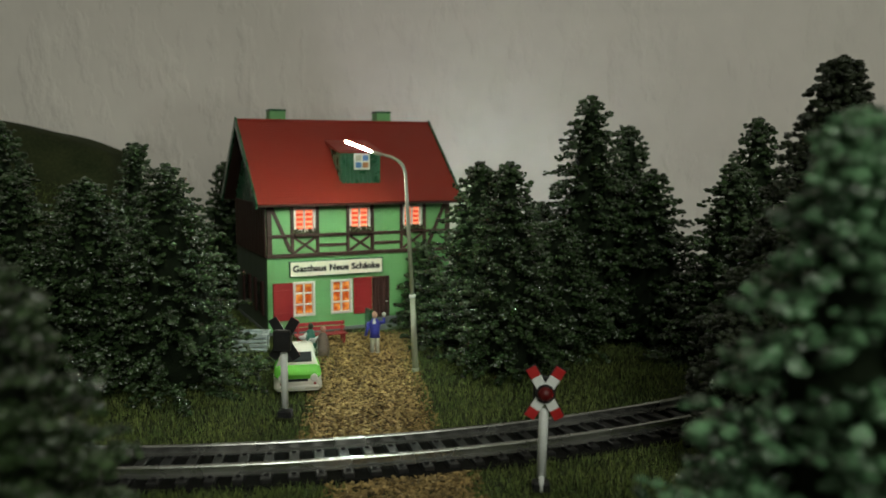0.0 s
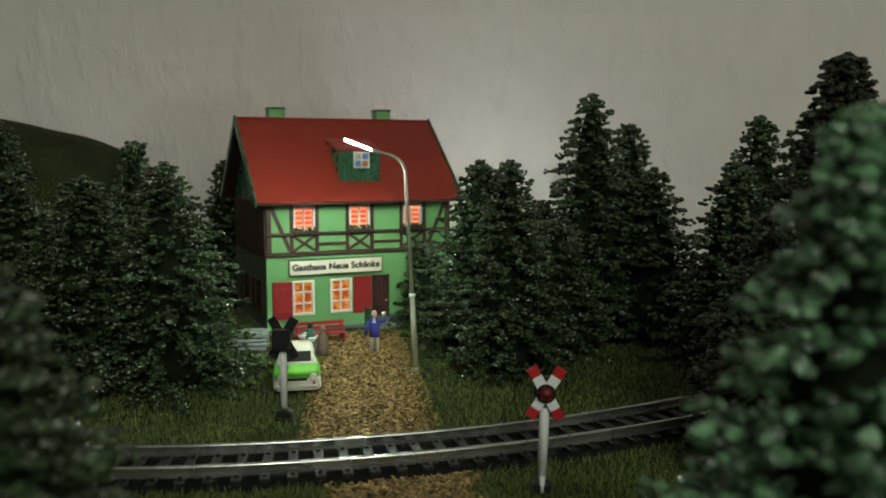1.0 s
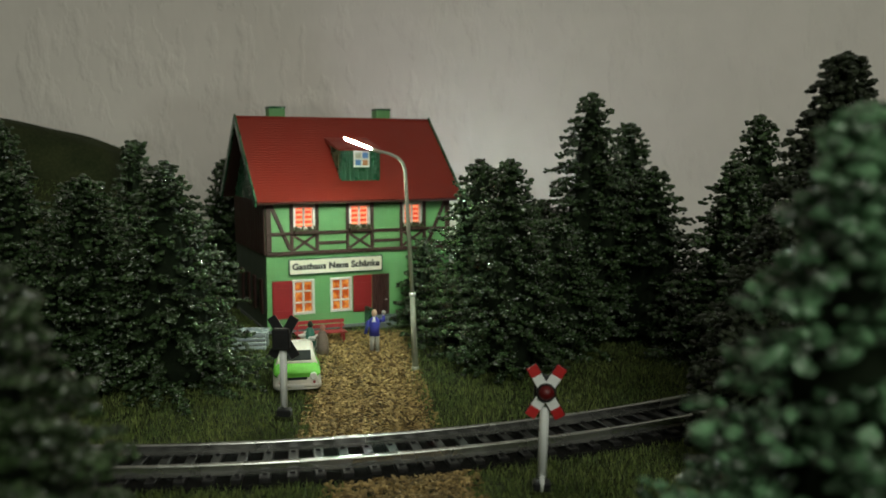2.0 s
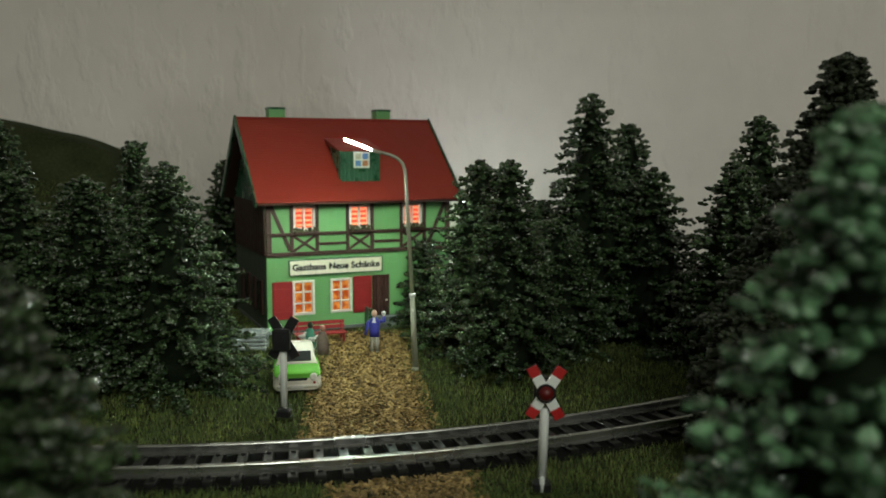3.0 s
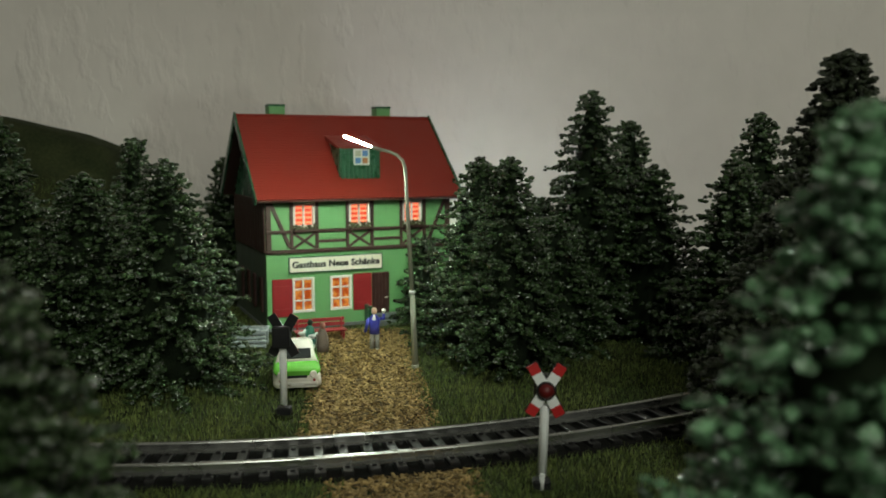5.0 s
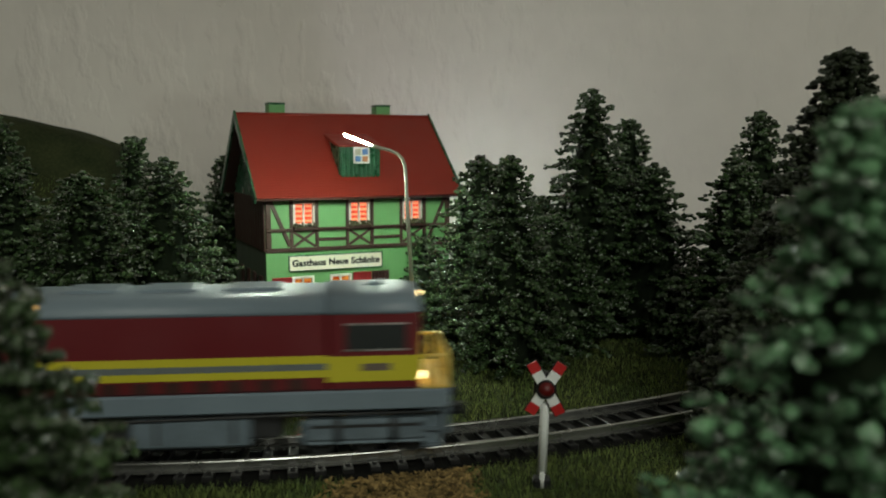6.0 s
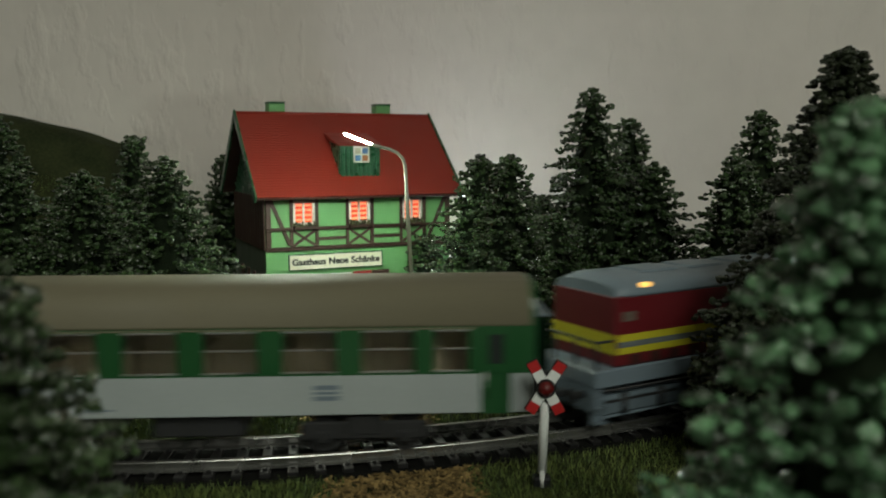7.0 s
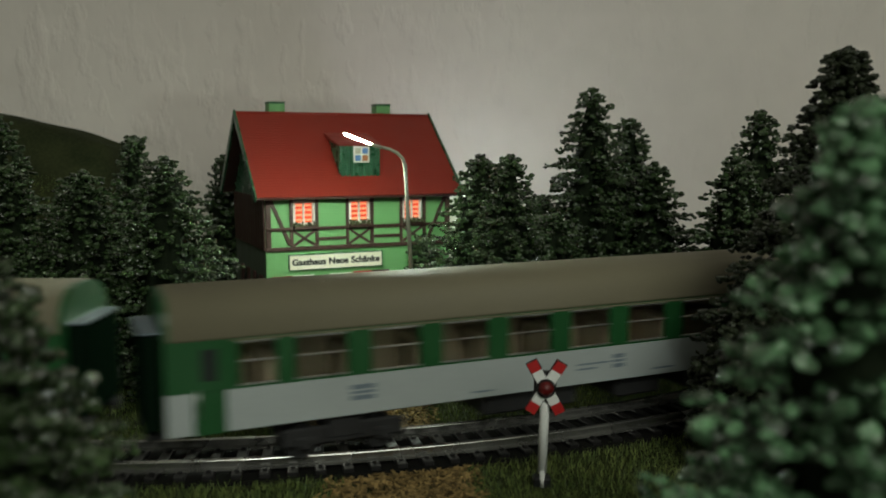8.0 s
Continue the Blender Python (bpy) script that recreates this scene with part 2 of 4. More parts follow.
CAR_WHITE = mat("car_cream", (0.76, 0.74, 0.66), 0.22, vary=0.04, size=6, grain=0.5, depth=0)
CAR_GREEN = mat("car_green", (0.16, 0.52, 0.07), 0.15, vary=0.06, size=6, grain=0.5, depth=0)
GLASS_DARK = mat("dark_glazing", (0.03, 0.035, 0.035), 0.12, vary=0.1, size=6, grain=0.5, depth=0)
GANGWAY = mat("gangway_dark_green", (0.004, 0.011, 0.006), 0.95, vary=0.2, size=5, grain=0.4, spec=0.0)
TYRE = mat("tyre_black", (0.014, 0.014, 0.014), 0.8, vary=0.2, size=2, grain=0.3)
CHROME = mat("bright_trim", (0.8, 0.8, 0.8), 0.34, 1.0, vary=0.05)
BENCH_RED = mat("bench_red", (0.30, 0.022, 0.026), 0.5, vary=0.15, size=5, grain=0.5, depth=0.03)
TABLE_GREY = mat("weathered_grey_boards", (0.30, 0.34, 0.35), 0.3, vary=0.2, size=4, grain=0.5, depth=0.05)
PLANT = mat("window_box_plants", (0.10, 0.06, 0.035), 0.8, vary=0.4, size=2, grain=0.4, depth=0.1, islands=0.6, other=(0.05, 0.08, 0.03))
JACKET = mat("figure_blue", (0.035, 0.04, 0.30), 0.5, vary=0.1, size=3)
FIGURE_GREY = mat("figure_brown_grey", (0.13, 0.10, 0.08), 0.6, vary=0.3, size=3)
LOCO_RED = mat("loco_maroon", (0.13, 0.012, 0.016), 0.42, vary=0.08, size=14, grain=0.8, depth=0.01)
LOCO_GREY = mat("loco_grey", (0.17, 0.22, 0.26), 0.45, vary=0.1, size=12, grain=0.8, depth=0.01)
LOCO_YELLOW = mat("loco_yellow", (0.54, 0.49, 0.03), 0.4, vary=0.06, size=9, grain=0.6, depth=0.01)
RAIL_YELLOW = mat("handrail_yellow", (0.72, 0.52, 0.12), 0.4, vary=0.08, size=4)
UNDER = mat("underframe_black", (0.02, 0.021, 0.022), 0.6, vary=0.3, size=6)
BOGIE_GREY = mat("bogie_grey", (0.13, 0.17, 0.20), 0.5, vary=0.25, size=6, grain=0.8, depth=0.03)
COACH_GREEN = mat("coach_green", (0.015, 0.088, 0.026), 0.4, vary=0.08, size=14, grain=0.8, depth=0.01)
COACH_WHITE = mat("coach_pale_grey", (0.41, 0.46, 0.46), 0.4, vary=0.06, size=16, grain=0.8, depth=0.01)
COACH_ROOF = mat("coach_roof_brown", (0.175, 0.160, 0.105), 0.68, vary=0.07, size=20, grain=0.8, depth=0.01)
SEAT = mat("coach_interior_tan", (0.56, 0.49, 0.34), 0.7, vary=0.15, size=8)
PANE = bpy.data.materials.new("coach_window_glass")
PANE.use_nodes = True
PANE.node_tree.nodes["Principled BSDF"].inputs["Transmission Weight"].default_value = 1
PANE.node_tree.nodes["Principled BSDF"].inputs["Roughness"].default_value = 0.03
PANE.node_tree.nodes["Principled BSDF"].inputs["IOR"].default_value = 1.3
TUBE = glow("street_lamp_tube", (0.86, 1.0, 0.82), 3500)
# globe of the added lamp that brightens the wall from behind the trees
GLOBE = glow("hidden_lamp_globe", (0.92, 0.95, 1.0), 78)
LED_RED = glow("red_led", (1.0, 0.030, 0.026), 60)
LED_RIM = glow("red_led_rim", (1.0, 0.0022, 0.003), 95)
HEAD_WARM = glow("warm_headlight", (1.0, 0.72, 0.32), 9)
AMBER = glow("amber_marker", (1.0, 0.55, 0.12), 1.6)
WIN_UP = glow("orange_lit_blind", (0.75, 0.07, 0.03), 0.55, (1.0, 0.13, 0.05), 5)
WIN_LOW = glow("amber_lit_curtain", (0.42, 0.07, 0.012), 0.5, (1.0, 0.44, 0.08), 2)

# ---- the track's line: straight, then a tight model curve ----
CX, CY, R = -85.0, 491.5, 310.0
CURVE_END = 1.35
RAIL_TOP = 4.3


def track(s):
    """Place and heading (radians) at s millimetres along the centre line; 0 is where the curve begins."""
    if s <= 0:
        return CX + s, CY - R, 0.0
    a = min(s / R, CURVE_END)
    x, y = CX + R * math.sin(a), CY - R * math.cos(a)
    r = max(0.0, s - R * CURVE_END)
    return x + r * math.cos(a), y + r * math.sin(a), a


def off_track(x, y):
    """How far a place lies from the centre line."""
    if x < CX:
        return abs(y - (CY - R))
    return abs(math.hypot(x - CX, y - CY) - R)


def path_edges(y):
    """The chip-covered path: its two edges at that depth."""
    if y < 190:
        return -25.0 + (y - 150) * 0.1, 7.0 - (y - 150) * 0.05
    t = (y - 207) / 93
    return -34 - 8 * t - max(0, y - 296) * 0.5, -3 - 10 * t


# ---- the room and the layout board ----
def terrain(x, y):
    h = 0.6 * noise.noise(Vector((x / 30, y / 30, 0))) - 0.2
    d = off_track(x, y)
    if d < 20:
        h *= max(0.0, (d - 12) / 8)
    if x < -145:
        d = max(0.0, -159 - x)
        rise = (71 + 30 * (1 - math.exp(-d / 75))) * min(1.0, (-145 - x) / 14) ** 0.7
        t = min(1.0, max(0.0, (y - 325) / 80))
        h += rise * t * t * (3 - 2 * t) * (1 + 0.03 * noise.noise(Vector((x / 25, y / 25, 3))))
    return h


def ground():
    xs = np.concatenate([np.arange(-1450, -300, 40), np.arange(-300, 260, 5), np.arange(260, 701, 40)])
    ys = np.concatenate([np.arange(40, 140, 20), np.arange(140, 362, 5), np.arange(362, 446, 6)])
    vs = [(x, y, terrain(x, y)) for y in ys for x in xs]
    nx = len(xs)
    fs = [(j * nx + i, j * nx + i + 1, (j + 1) * nx + i + 1, (j + 1) * nx + i) for j in range(len(ys) - 1) for i in range(nx - 1)]
    solid("ground", raw_mesh("ground", vs, fs, SOIL), SOIL, mm(0, 0), "dark green scatter turf with a grassy hill at the back", "ground", kind="structure")
    solid("layout_board", Shape().box(-1455, 705, 36, 446, -45, -6, 2), BOARD, mm(0, 0), "plywood board under the model railway layout", "board", kind="structure")


def room():
    wall = (("wall_back", (-1800, 1600, 446, 546, -750, 1700), WALLPAPER, "off-white woodchip wallpaper on a lumpy wall"),
            ("wall_front", (-1800, 1600, -2600, -2500, -750, 1700), PLAIN, "plain painted room wall"),
            ("wall_side", (-1900, -1800, -2600, 546, -750, 1700), PLAIN, "plain painted room wall"),
            ("wall_side_far", (1600, 1700, -2600, 546, -750, 1700), PLAIN, "plain painted room wall"),
            ("floor", (-1900, 1700, -2600, 546, -850, -750), CARPET, "grey carpeted room floor"),
            ("ceiling", (-1900, 1700, -2600, 546, 1700, 1800), PLAIN, "plain painted room ceiling"))
    for name, b, ma, label in wall:
        solid(name, Shape().box(*b), ma, mm(0, 0), label, name.split("_")[0], kind="structure")
    for x in (-1400, 640):
        for y in (60, 415):
            solid("board_leg", Shape().box(x - 25, x + 25, y - 22, y + 22, -750, -45, 2), BOARD, mm(0, 0), "square wooden leg under the layout board", "leg", "legs of the board")


ground()
room()

# ---- railway track ----
def railway():
    end = R * CURVE_END + 100
    top = thing("railway_track", mm(0, 0), "dark model railway track curving past the inn", "track", kind="structure")
    ss = [-1340, -800, -400] + [float(v) for v in np.arange(-200, end + 1, 6)]

    def sweep(profile, shift):
        loops = []
        for s in ss:
            x, y, a = track(s)
            loops.append([(x - math.sin(a) * (o + shift), y + math.cos(a) * (o + shift), z) for o, z in profile])
        return Shape().loft(loops, smooth=False)
    # foot, web and head of a rail
    prof = [(-1.1, 1.8), (1.1, 1.8), (1.1, 2.15), (0.35, 2.5), (0.35, 3.4), (0.75, 3.6), (0.75, 3.98), (0.66, 4.15), (0.45, 4.235), (0.1, 4.3), (-0.1, 4.3), (-0.45, 4.235), (-0.66, 4.15),
            (-0.75, 3.98), (-0.75, 3.6), (-0.35, 3.4), (-0.35, 2.5), (-1.1, 2.15)]
    for sh in (-6.75, 6.75):
        part("rail", sweep(prof, sh), RAIL, top, "worn steel rail with a shiny head")
    part("track_bed", sweep([(-13, -1), (13, -1), (11.5, 0.75), (-11.5, 0.75)], 0), BALLAST, top, "black ballast strip")
    tie = Shape().box(-1.2, 1.2, -10.4, 10.4, 0.5, 1.75, 0.2)
    for y in (-6.75, 6.75):
        for d in (-1, 1):
            tie.box(-0.5, 0.5, y + d * 1.45 - 0.35, y + d * 1.45 + 0.35, 1.7, 2.25, 0.12)
    me = tie.mesh("sleeper", SLEEPER)
    s = -1335.0
    while s < end:
        x, y, a = track(s)
        part("sleeper", me, SLEEPER, top, m=mm(x, y, 0, math.degrees(a)))
        s += 5.8
    

railway()


# ---- the inn ----
HOUSE = mm(-69.0, 328.0, 0, 24.5)
HW, HD = 78.7, 60.0


def wall_with_holes(u0, u1, z0, z1, holes, y0, y1):
    """A wall slab along x with rectangular openings through it."""
    us = sorted({u0, u1, *[h[0] for h in holes], *[h[1] for h in holes]})
    zs = sorted({z0, z1, *[h[2] for h in holes], *[h[3] for h in holes]})
    nu, nz = len(us), len(zs)

    def full(i, k):
        return 0 <= i < nu - 1 and 0 <= k < nz - 1 and not any(
            h[0] <= us[i] and us[i + 1] <= h[1] and h[2] <= zs[k] and zs[k + 1] <= h[3] for h in holes)

    def at(i, k, side):
        return (i * nz + k) * 2 + side
    fs = []
    for i in range(nu - 1):
        for k in range(nz - 1):
            if not full(i, k):
                continue
            fs += [(at(i, k, 0), at(i + 1, k, 0), at(i + 1, k + 1, 0), at(i, k + 1, 0)), (at(i, k, 1), at(i, k + 1, 1), at(i + 1, k + 1, 1), at(i + 1, k, 1))]
            for ok, p, q in ((full(i - 1, k), (i, k), (i, k + 1)), (full(i + 1, k), (i + 1, k), (i + 1, k + 1)),
                             (full(i, k - 1), (i, k), (i + 1, k)), (full(i, k + 1), (i, k + 1), (i + 1, k + 1))):
                if not ok:
                    fs.append((at(*p, 0), at(*q, 0), at(*q, 1), at(*p, 1)))
    return Shape().add([(u, y, z) for u in us for z in zs for y in (y0, y1)], fs)


def window(parent, u, z, w, h, y, cols, rows, lit, blinds=0):
    """A lit window in the front wall, its outer face at y: frame and bars, glowing pane, blind slats."""
    win = part("window", Shape().box(u + 0.2, u + w - 0.2, y + 1.5, y + 2.0, z + 0.2, z + h - 0.2), lit, parent, "glowing lit window pane")
    fr = Shape()
    t = 0.75
    fr.box(u - 0.25, u + t, y - 0.45, y + 1.2, z - 0.2, z + h + 0.25, 0.12).box(u + w - t, u + w + 0.25, y - 0.45, y + 1.2, z - 0.2, z + h + 0.25, 0.12)
    fr.box(u + t, u + w - t, y - 0.4, y + 1.2, z + h - t, z + h + 0.2, 0.12).box(u + t, u + w - t, y - 0.4, y + 1.2, z - 0.2, z + t, 0.12)
    part("window_frame", fr, WHITE, win, "white window frame")
    for c in range(1, cols):
        x = u + w * c / cols
        part("glazing_bar", Shape().box(x - 0.36, x + 0.36, y + 0.1, y + 0.9, z + t, z + h - t, 0.08), WHITE, win)
    for r in range(1, rows):
        q = z + h * r / rows
        part("glazing_bar", Shape().box(u + t, u + w - t, y + 0.15, y + 0.8, q - 0.32, q + 0.32, 0.08), WHITE, win)
    for b in range(blinds):
        q = z + t + (h - 2 * t) * (b + 0.5) / blinds
        part("blind_slat", Shape().box(u + t, u + w - t, y + 1.0, y + 1.3, q - 0.42, q + 0.42, 0.05), BLIND, win, "pale blind slat, glowing as if lit from behind")
    return win


# the slats glow by themselves, for room light coming through them
BLIND = glow("glowing_blind", (1.0, 0.36, 0.19), 0.75)


def shutter(parent, u0, u1, z0, z1, ma, label):
    sh = Shape().box(u0, u1, -1.0, -0.05, z0, z1, 0.2)
    ob = part("shutter", sh, ma, parent, label)
    for z in (z0 + 3.0, z1 - 3.0):
        part("hinge_strap", Shape().box(u0 + 0.4, u1 - 0.4, -1.15, -0.95, z - 0.25, z + 0.25, 0.05), ma, ob)
    return ob


def inn():
    h = thing("inn", HOUSE, "model half-timbered inn with mint green walls and red roof", "house")
    up = [(11.1, 19.6), (34.1, 42.7), (57.4, 65.7)]
    low = [(10.4, 18.9), (25.9, 34.6)]
    door = (43.6, 51.3)
    front = wall_with_holes(0, HW, 0, 52, [(a, b, 40.9, 50.4) for a, b in up] + [(a, b, 6.9, 20.7) for a, b in low] + [(*door, 1.4, 21.2)], 0, 2)
    part("front_wall", front, GREEN_WALL, h, "smooth mint green front wall")
    # the left gable wall has its shade mixed into a darker, greyer green
    part("side_wall", Shape().box(0, 1.8, 2, HD, 0, 31).box(0, 1.8, 2, HD, 31, 52), SHADED_GREEN, h, "gable wall, mint green darkened to grey-green for shade")
    part("side_wall", Shape().box(HW - 1.8, HW, 2, HD, 0, 52), GREEN_WALL, h, "mint green gable wall")
    part("back_wall", Shape().box(1.8, HW - 1.8, HD - 2, HD, 0, 52), GREEN_WALL, h)
    part("plinth", Shape().box(-0.4, HW + 0.4, -0.4, HD + 0.4, -1.5, 1.3, 0.2), STONE, h, "low grey stone plinth")
    part("upper_floor", Shape().box(2, HW - 2, 2, HD - 2, 29, 30), DARK_BOARDS, h)
    # gables of upright boards
    ridge_y, ridge_z, eave_y, eave_z = 31.0, 85.8, -5.5, 52.4
    for u in (0.0, HW - 1.6):
        g = part("gable", Shape().prism([(0, 52), (HD, 52), (ridge_y, 83.0)], u + 0.2, u + 1.4, "x"), GREEN_TRIM, h, "dark green boarded gable")
        for k in range(14):
            y = 2 + k * 4.2
            top = 52 + 31 * (1 - abs(y - ridge_y) / max(ridge_y, HD - ridge_y)) - 1.5
            if top > 54:
                part("gable_board", Shape().box(u - 0.25 if u < 5 else u + 1.3, u + 0.3 if u < 5 else u + 1.85, y - 1.7, y + 1.7, 52, top, 0.15), GREEN_TRIM, g)
    # side cladding of the upper storey
    for k in range(13):
        y = 2.4 + k * 4.5
        part("cladding_board", Shape().box(-0.7, 0.0, y - 2.0, y + 2.0, 31, 52, 0.2), TIMBER, h, "dark brown upright cladding board" if k == 0 else "")
    # shutters here are brown instead of red, to hold this side's shade
    for y in (14, 38):
        w = part("side_window", Shape().box(-0.5, 0.1, y - 4, y + 4, 8, 20, 0.1), GLASS_DARK, h, "dark unlit side window")
        part("shaded_shutter", Shape().box(-1.0, -0.1, y - 8.5, y - 4.3, 7, 21, 0.2), DOOR_BROWN, w)
        part("shaded_shutter", Shape().box(-1.0, -0.1, y + 4.3, y + 8.5, 7, 21, 0.2), DOOR_BROWN, w)
    # roof: two slabs with rows of tiles pressed into them
    sl = math.hypot(ridge_y - eave_y, ridge_z - eave_z)
    ang = math.degrees(math.atan2(ridge_z - eave_z, ridge_y - eave_y))
    fr = part("roof_slope", Shape().box(-4.6, 82.4, 0, sl, -1.4, 0, 0.2), ROOF_RED, h, "matt red plastic roof", m=mm(0, eave_y, eave_z, 0, ang))
    rows = 34
    for k in range(rows):
        a = sl * k / rows
        b = sl * (k + 1) / rows
        part("tile_course", Shape().prism([(a - 0.05, 0.0), (b, 0.0), (b, 0.03), (a - 0.05, 0.12)], -4.5, 82.3, "x"), ROOF_RED, fr)
    back_y = 2 * ridge_y - eave_y
    part("roof_slope", Shape().box(-4.6, 82.4, -sl, 0, -1.4, 0, 0.2), ROOF_RED, h, m=mm(0, back_y, eave_z, 0, -ang))
    # dark sheets added below the red slabs to darken the underside
    part("underside_sheet", Shape().box(-4.5, 82.3, 0.3, sl, -2.0, -1.45), TIMBER, h, "dark underside of the roof", m=mm(0, eave_y, eave_z, 0, ang))
    part("underside_sheet", Shape().box(-4.5, 82.3, -sl, -0.3, -2.0, -1.45), TIMBER, h, m=mm(0, back_y, eave_z, 0, -ang))
    part("ridge_cap", Shape().tube([(-4.6, ridge_y, ridge_z - 0.3), (82.4, ridge_y, ridge_z - 0.3)], 0.8, 8), ROOF_RED, h)
    part("gutter", Shape().tube([(-4.4, eave_y - 0.2, eave_z - 0.9), (82.2, eave_y - 0.2, eave_z - 0.9)], 0.4, 8), TIMBER, h, "dark brown eaves edge")
    part("soffit", Shape().box(-4.2, 82, eave_y + 0.3, 0, eave_z - 1.0, eave_z - 0.4), TIMBER, h)
    for u in (-5.2, 82.2):
        for m in (mm(0, eave_y, eave_z, 0, ang), mm(0, back_y, eave_z, 0, 180 - ang)):
            flip = 1 if m.to_euler().x < 1.4 else -1
            part("barge_board", Shape().box(u, u + 0.9, -0.8, sl + 0.9, *sorted((-2.2 * flip, 0.9 * flip)), 0.2), GREEN_TRIM, h, "dark green barge board", m=m)
    # chimneys
    for u, w in ((10.2, 7.0), (58.6, 6.6)):
        c = part("chimney", Shape().box(u, u + w, 34.0, 40.5, 74, 90.0, 0.25), GREEN_WALL, h, "mint green chimney")
        part("chimney_cap", Shape().box(u - 0.2, u + w + 0.2, 33.8, 40.7, 89.8, 90.7, 0.2), GREEN_TRIM, c, "dark rim of the chimney")
    # dormer
    d0, d1, dy, dz0, dz1 = 31.7, 48.6, 2.8, 59.2, 72.2
    dm = part("dormer", Shape().prism([(dy, dz0 - 1), (dy, dz1), (19, 75.0)], d0, d1, "x"), GREEN_TRIM, h, "dark green boarded dormer")
    for k in range(9):
        a = d0 + 0.15 + k * (d1 - d0 - 0.3) / 9
        part("dormer_board", Shape().box(a + 0.1, a + 1.55, dy - 0.5, dy + 0.1, dz0 - 0.5, dz1 - 0.4, 0.2), GREEN_TRIM, dm)
    for k in range(5):
        y = dy + 0.4 + k * 2.4
        part("dormer_cheek_board", Shape().box(d0 - 0.45, d0 + 0.1, y, y + 2.0, 58.5 + (y - dy) * 0.96, 72.0 + (y - dy) * 0.17, 0.2), GREEN_TRIM, dm)
    part("dormer_roof", Shape().prism([(dy - 1.0, dz1 - 0.3), (dy - 1.0, dz1 + 0.3), (22, 77.5), (22, 75.5)], d0 - 1.2, d1 + 0.6, "x"), ROOF_RED, dm, "small red roof over the dormer")
    wn = part("dormer_window", Shape().box(37.0, 43.8, dy - 0.75, dy - 0.3, 65.2, 71.8, 0.1), WHITE, dm, "white framed dormer window")
    for i, (a, z, ma) in enumerate(((37.7, 68.8, PANE_PALE), (40.7, 68.8, PANE_BLUE), (37.7, 65.9, PANE_BLUE), (40.7, 65.9, PANE_AMBER))):
        part("dormer_pane", Shape().box(a, a + 2.4, dy - 0.95, dy - 0.6, z, z + 2.3, 0.1), ma, wn)
    # timber frame on the upper storey
    posts = [(0.0, 2.1), (9.5, 10.9), (19.8, 21.2), (32.6, 33.9), (43.0, 44.5), (55.9, 57.2), (66.2, 67.7), (76.5, HW + 0.05)]
    for a, b in posts:
        part("timber_post", Shape().box(a, b, -0.75, 0.0, 32.3, 51.6, 0.15), TIMBER, h)
    part("sill_beam", Shape().box(-0.2, HW + 0.2, -1.2, 0.0, 30.7, 32.3, 0.2), TIMBER, h, "dark brown timber beam")
    part("head_beam", Shape().box(-0.2, HW + 0.2, -0.7, 0.0, 51.0, 52.2, 0.15), TIMBER, h)
    part("mid_rail", Shape().box(0.05, HW - 0.05, -0.95, 0.0, 38.7, 40.0, 0.15), TIMBER, h)
    for a, b in ((21.2, 32.6), (44.5, 55.9)):
        part("lower_rail", Shape().box(a, b, -0.9, 0.0, 34.6, 35.8, 0.15), TIMBER, h)

    def brace(u0, z0, u1, z1, t=0.75):
        dx, dz = u1 - u0, z1 - z0
        ln = math.hypot(dx, dz)
        m = Matrix.Translation((u0, 0, z0)) @ Matrix.Rotation(-math.atan2(dz, dx), 4, "Y")
        part("brace", Shape().box(0, ln, -0.65, 0.0, -t, t, 0.15, m), TIMBER, h)
    brace(2.0, 50.8, 9.5, 33.0)
    brace(76.4, 50.8, 68.5, 33.0)
    for a, b in ((10.9, 19.8), (33.9, 43.0), (57.2, 66.2)):
        brace(a, 38.6, b, 32.6, 0.55)
        brace(a, 32.6, b, 38.6, 0.55)
    # windows, shutters, door
    for a, b in up:
        window(h, a, 41.0, b - a, 9.3, 0.0, 2, 1, WIN_UP, 4)
    for a, b in low:
        window(h, a, 7.0, b - a, 13.6, 0.0, 2, 3, WIN_LOW)
    for i, (a, b) in enumerate(up):
        bx = part("window_box", Shape().box(a - 0.4, b + 0.4, -2.6, -0.9, 39.2, 40.6, 0.2), TIMBER, h, "wooden window box")
        rnd = random.Random(20 + i)
        pl = Shape()
        for _ in range(60):
            x, y, z = rnd.uniform(a - 0.5, b + 0.5), rnd.uniform(-3.0, -1.0), rnd.uniform(40.4, 42.2)
            pl.ball((x, y, z), [rnd.uniform(0.3, 0.6) for _ in range(3)], 5, 3)
        part("box_plants", pl, PLANT, bx, "dry brownish green window box plants")
    shutter(h, 2.0, 10.0, 5.6, 20.7, SHUTTER_RED, "dark red wooden window shutter")
    shutter(h, 35.3, 43.2, 6.2, 21.2, SHUTTER_RED, "dark red wooden window shutter")
    dr = part("door", Shape().box(door[0], door[1], 0.2, 1.2, 1.4, 21.2, 0.1), DOOR_BROWN, h, "dark brown plank door")
    for k in range(5):
        a = door[0] + 0.2 + k * 1.5
        part("door_plank", Shape().box(a, a + 1.35, -0.25, 0.25, 1.6, 20.9, 0.15), DOOR_BROWN, dr)
    part("door_handle", Shape().tube([(50.2, -0.5, 10.5), (49.2, -0.5, 10.5)], 0.22, 6), CHROME, dr)
    # name board
    sg = part("name_board", Shape().box(8.9, 47.6, -1.3, -0.05, 23.1, 29.0, 0.15), SIGN_CREAM, h, "cream name board with dark lettering")
    fr = Shape()
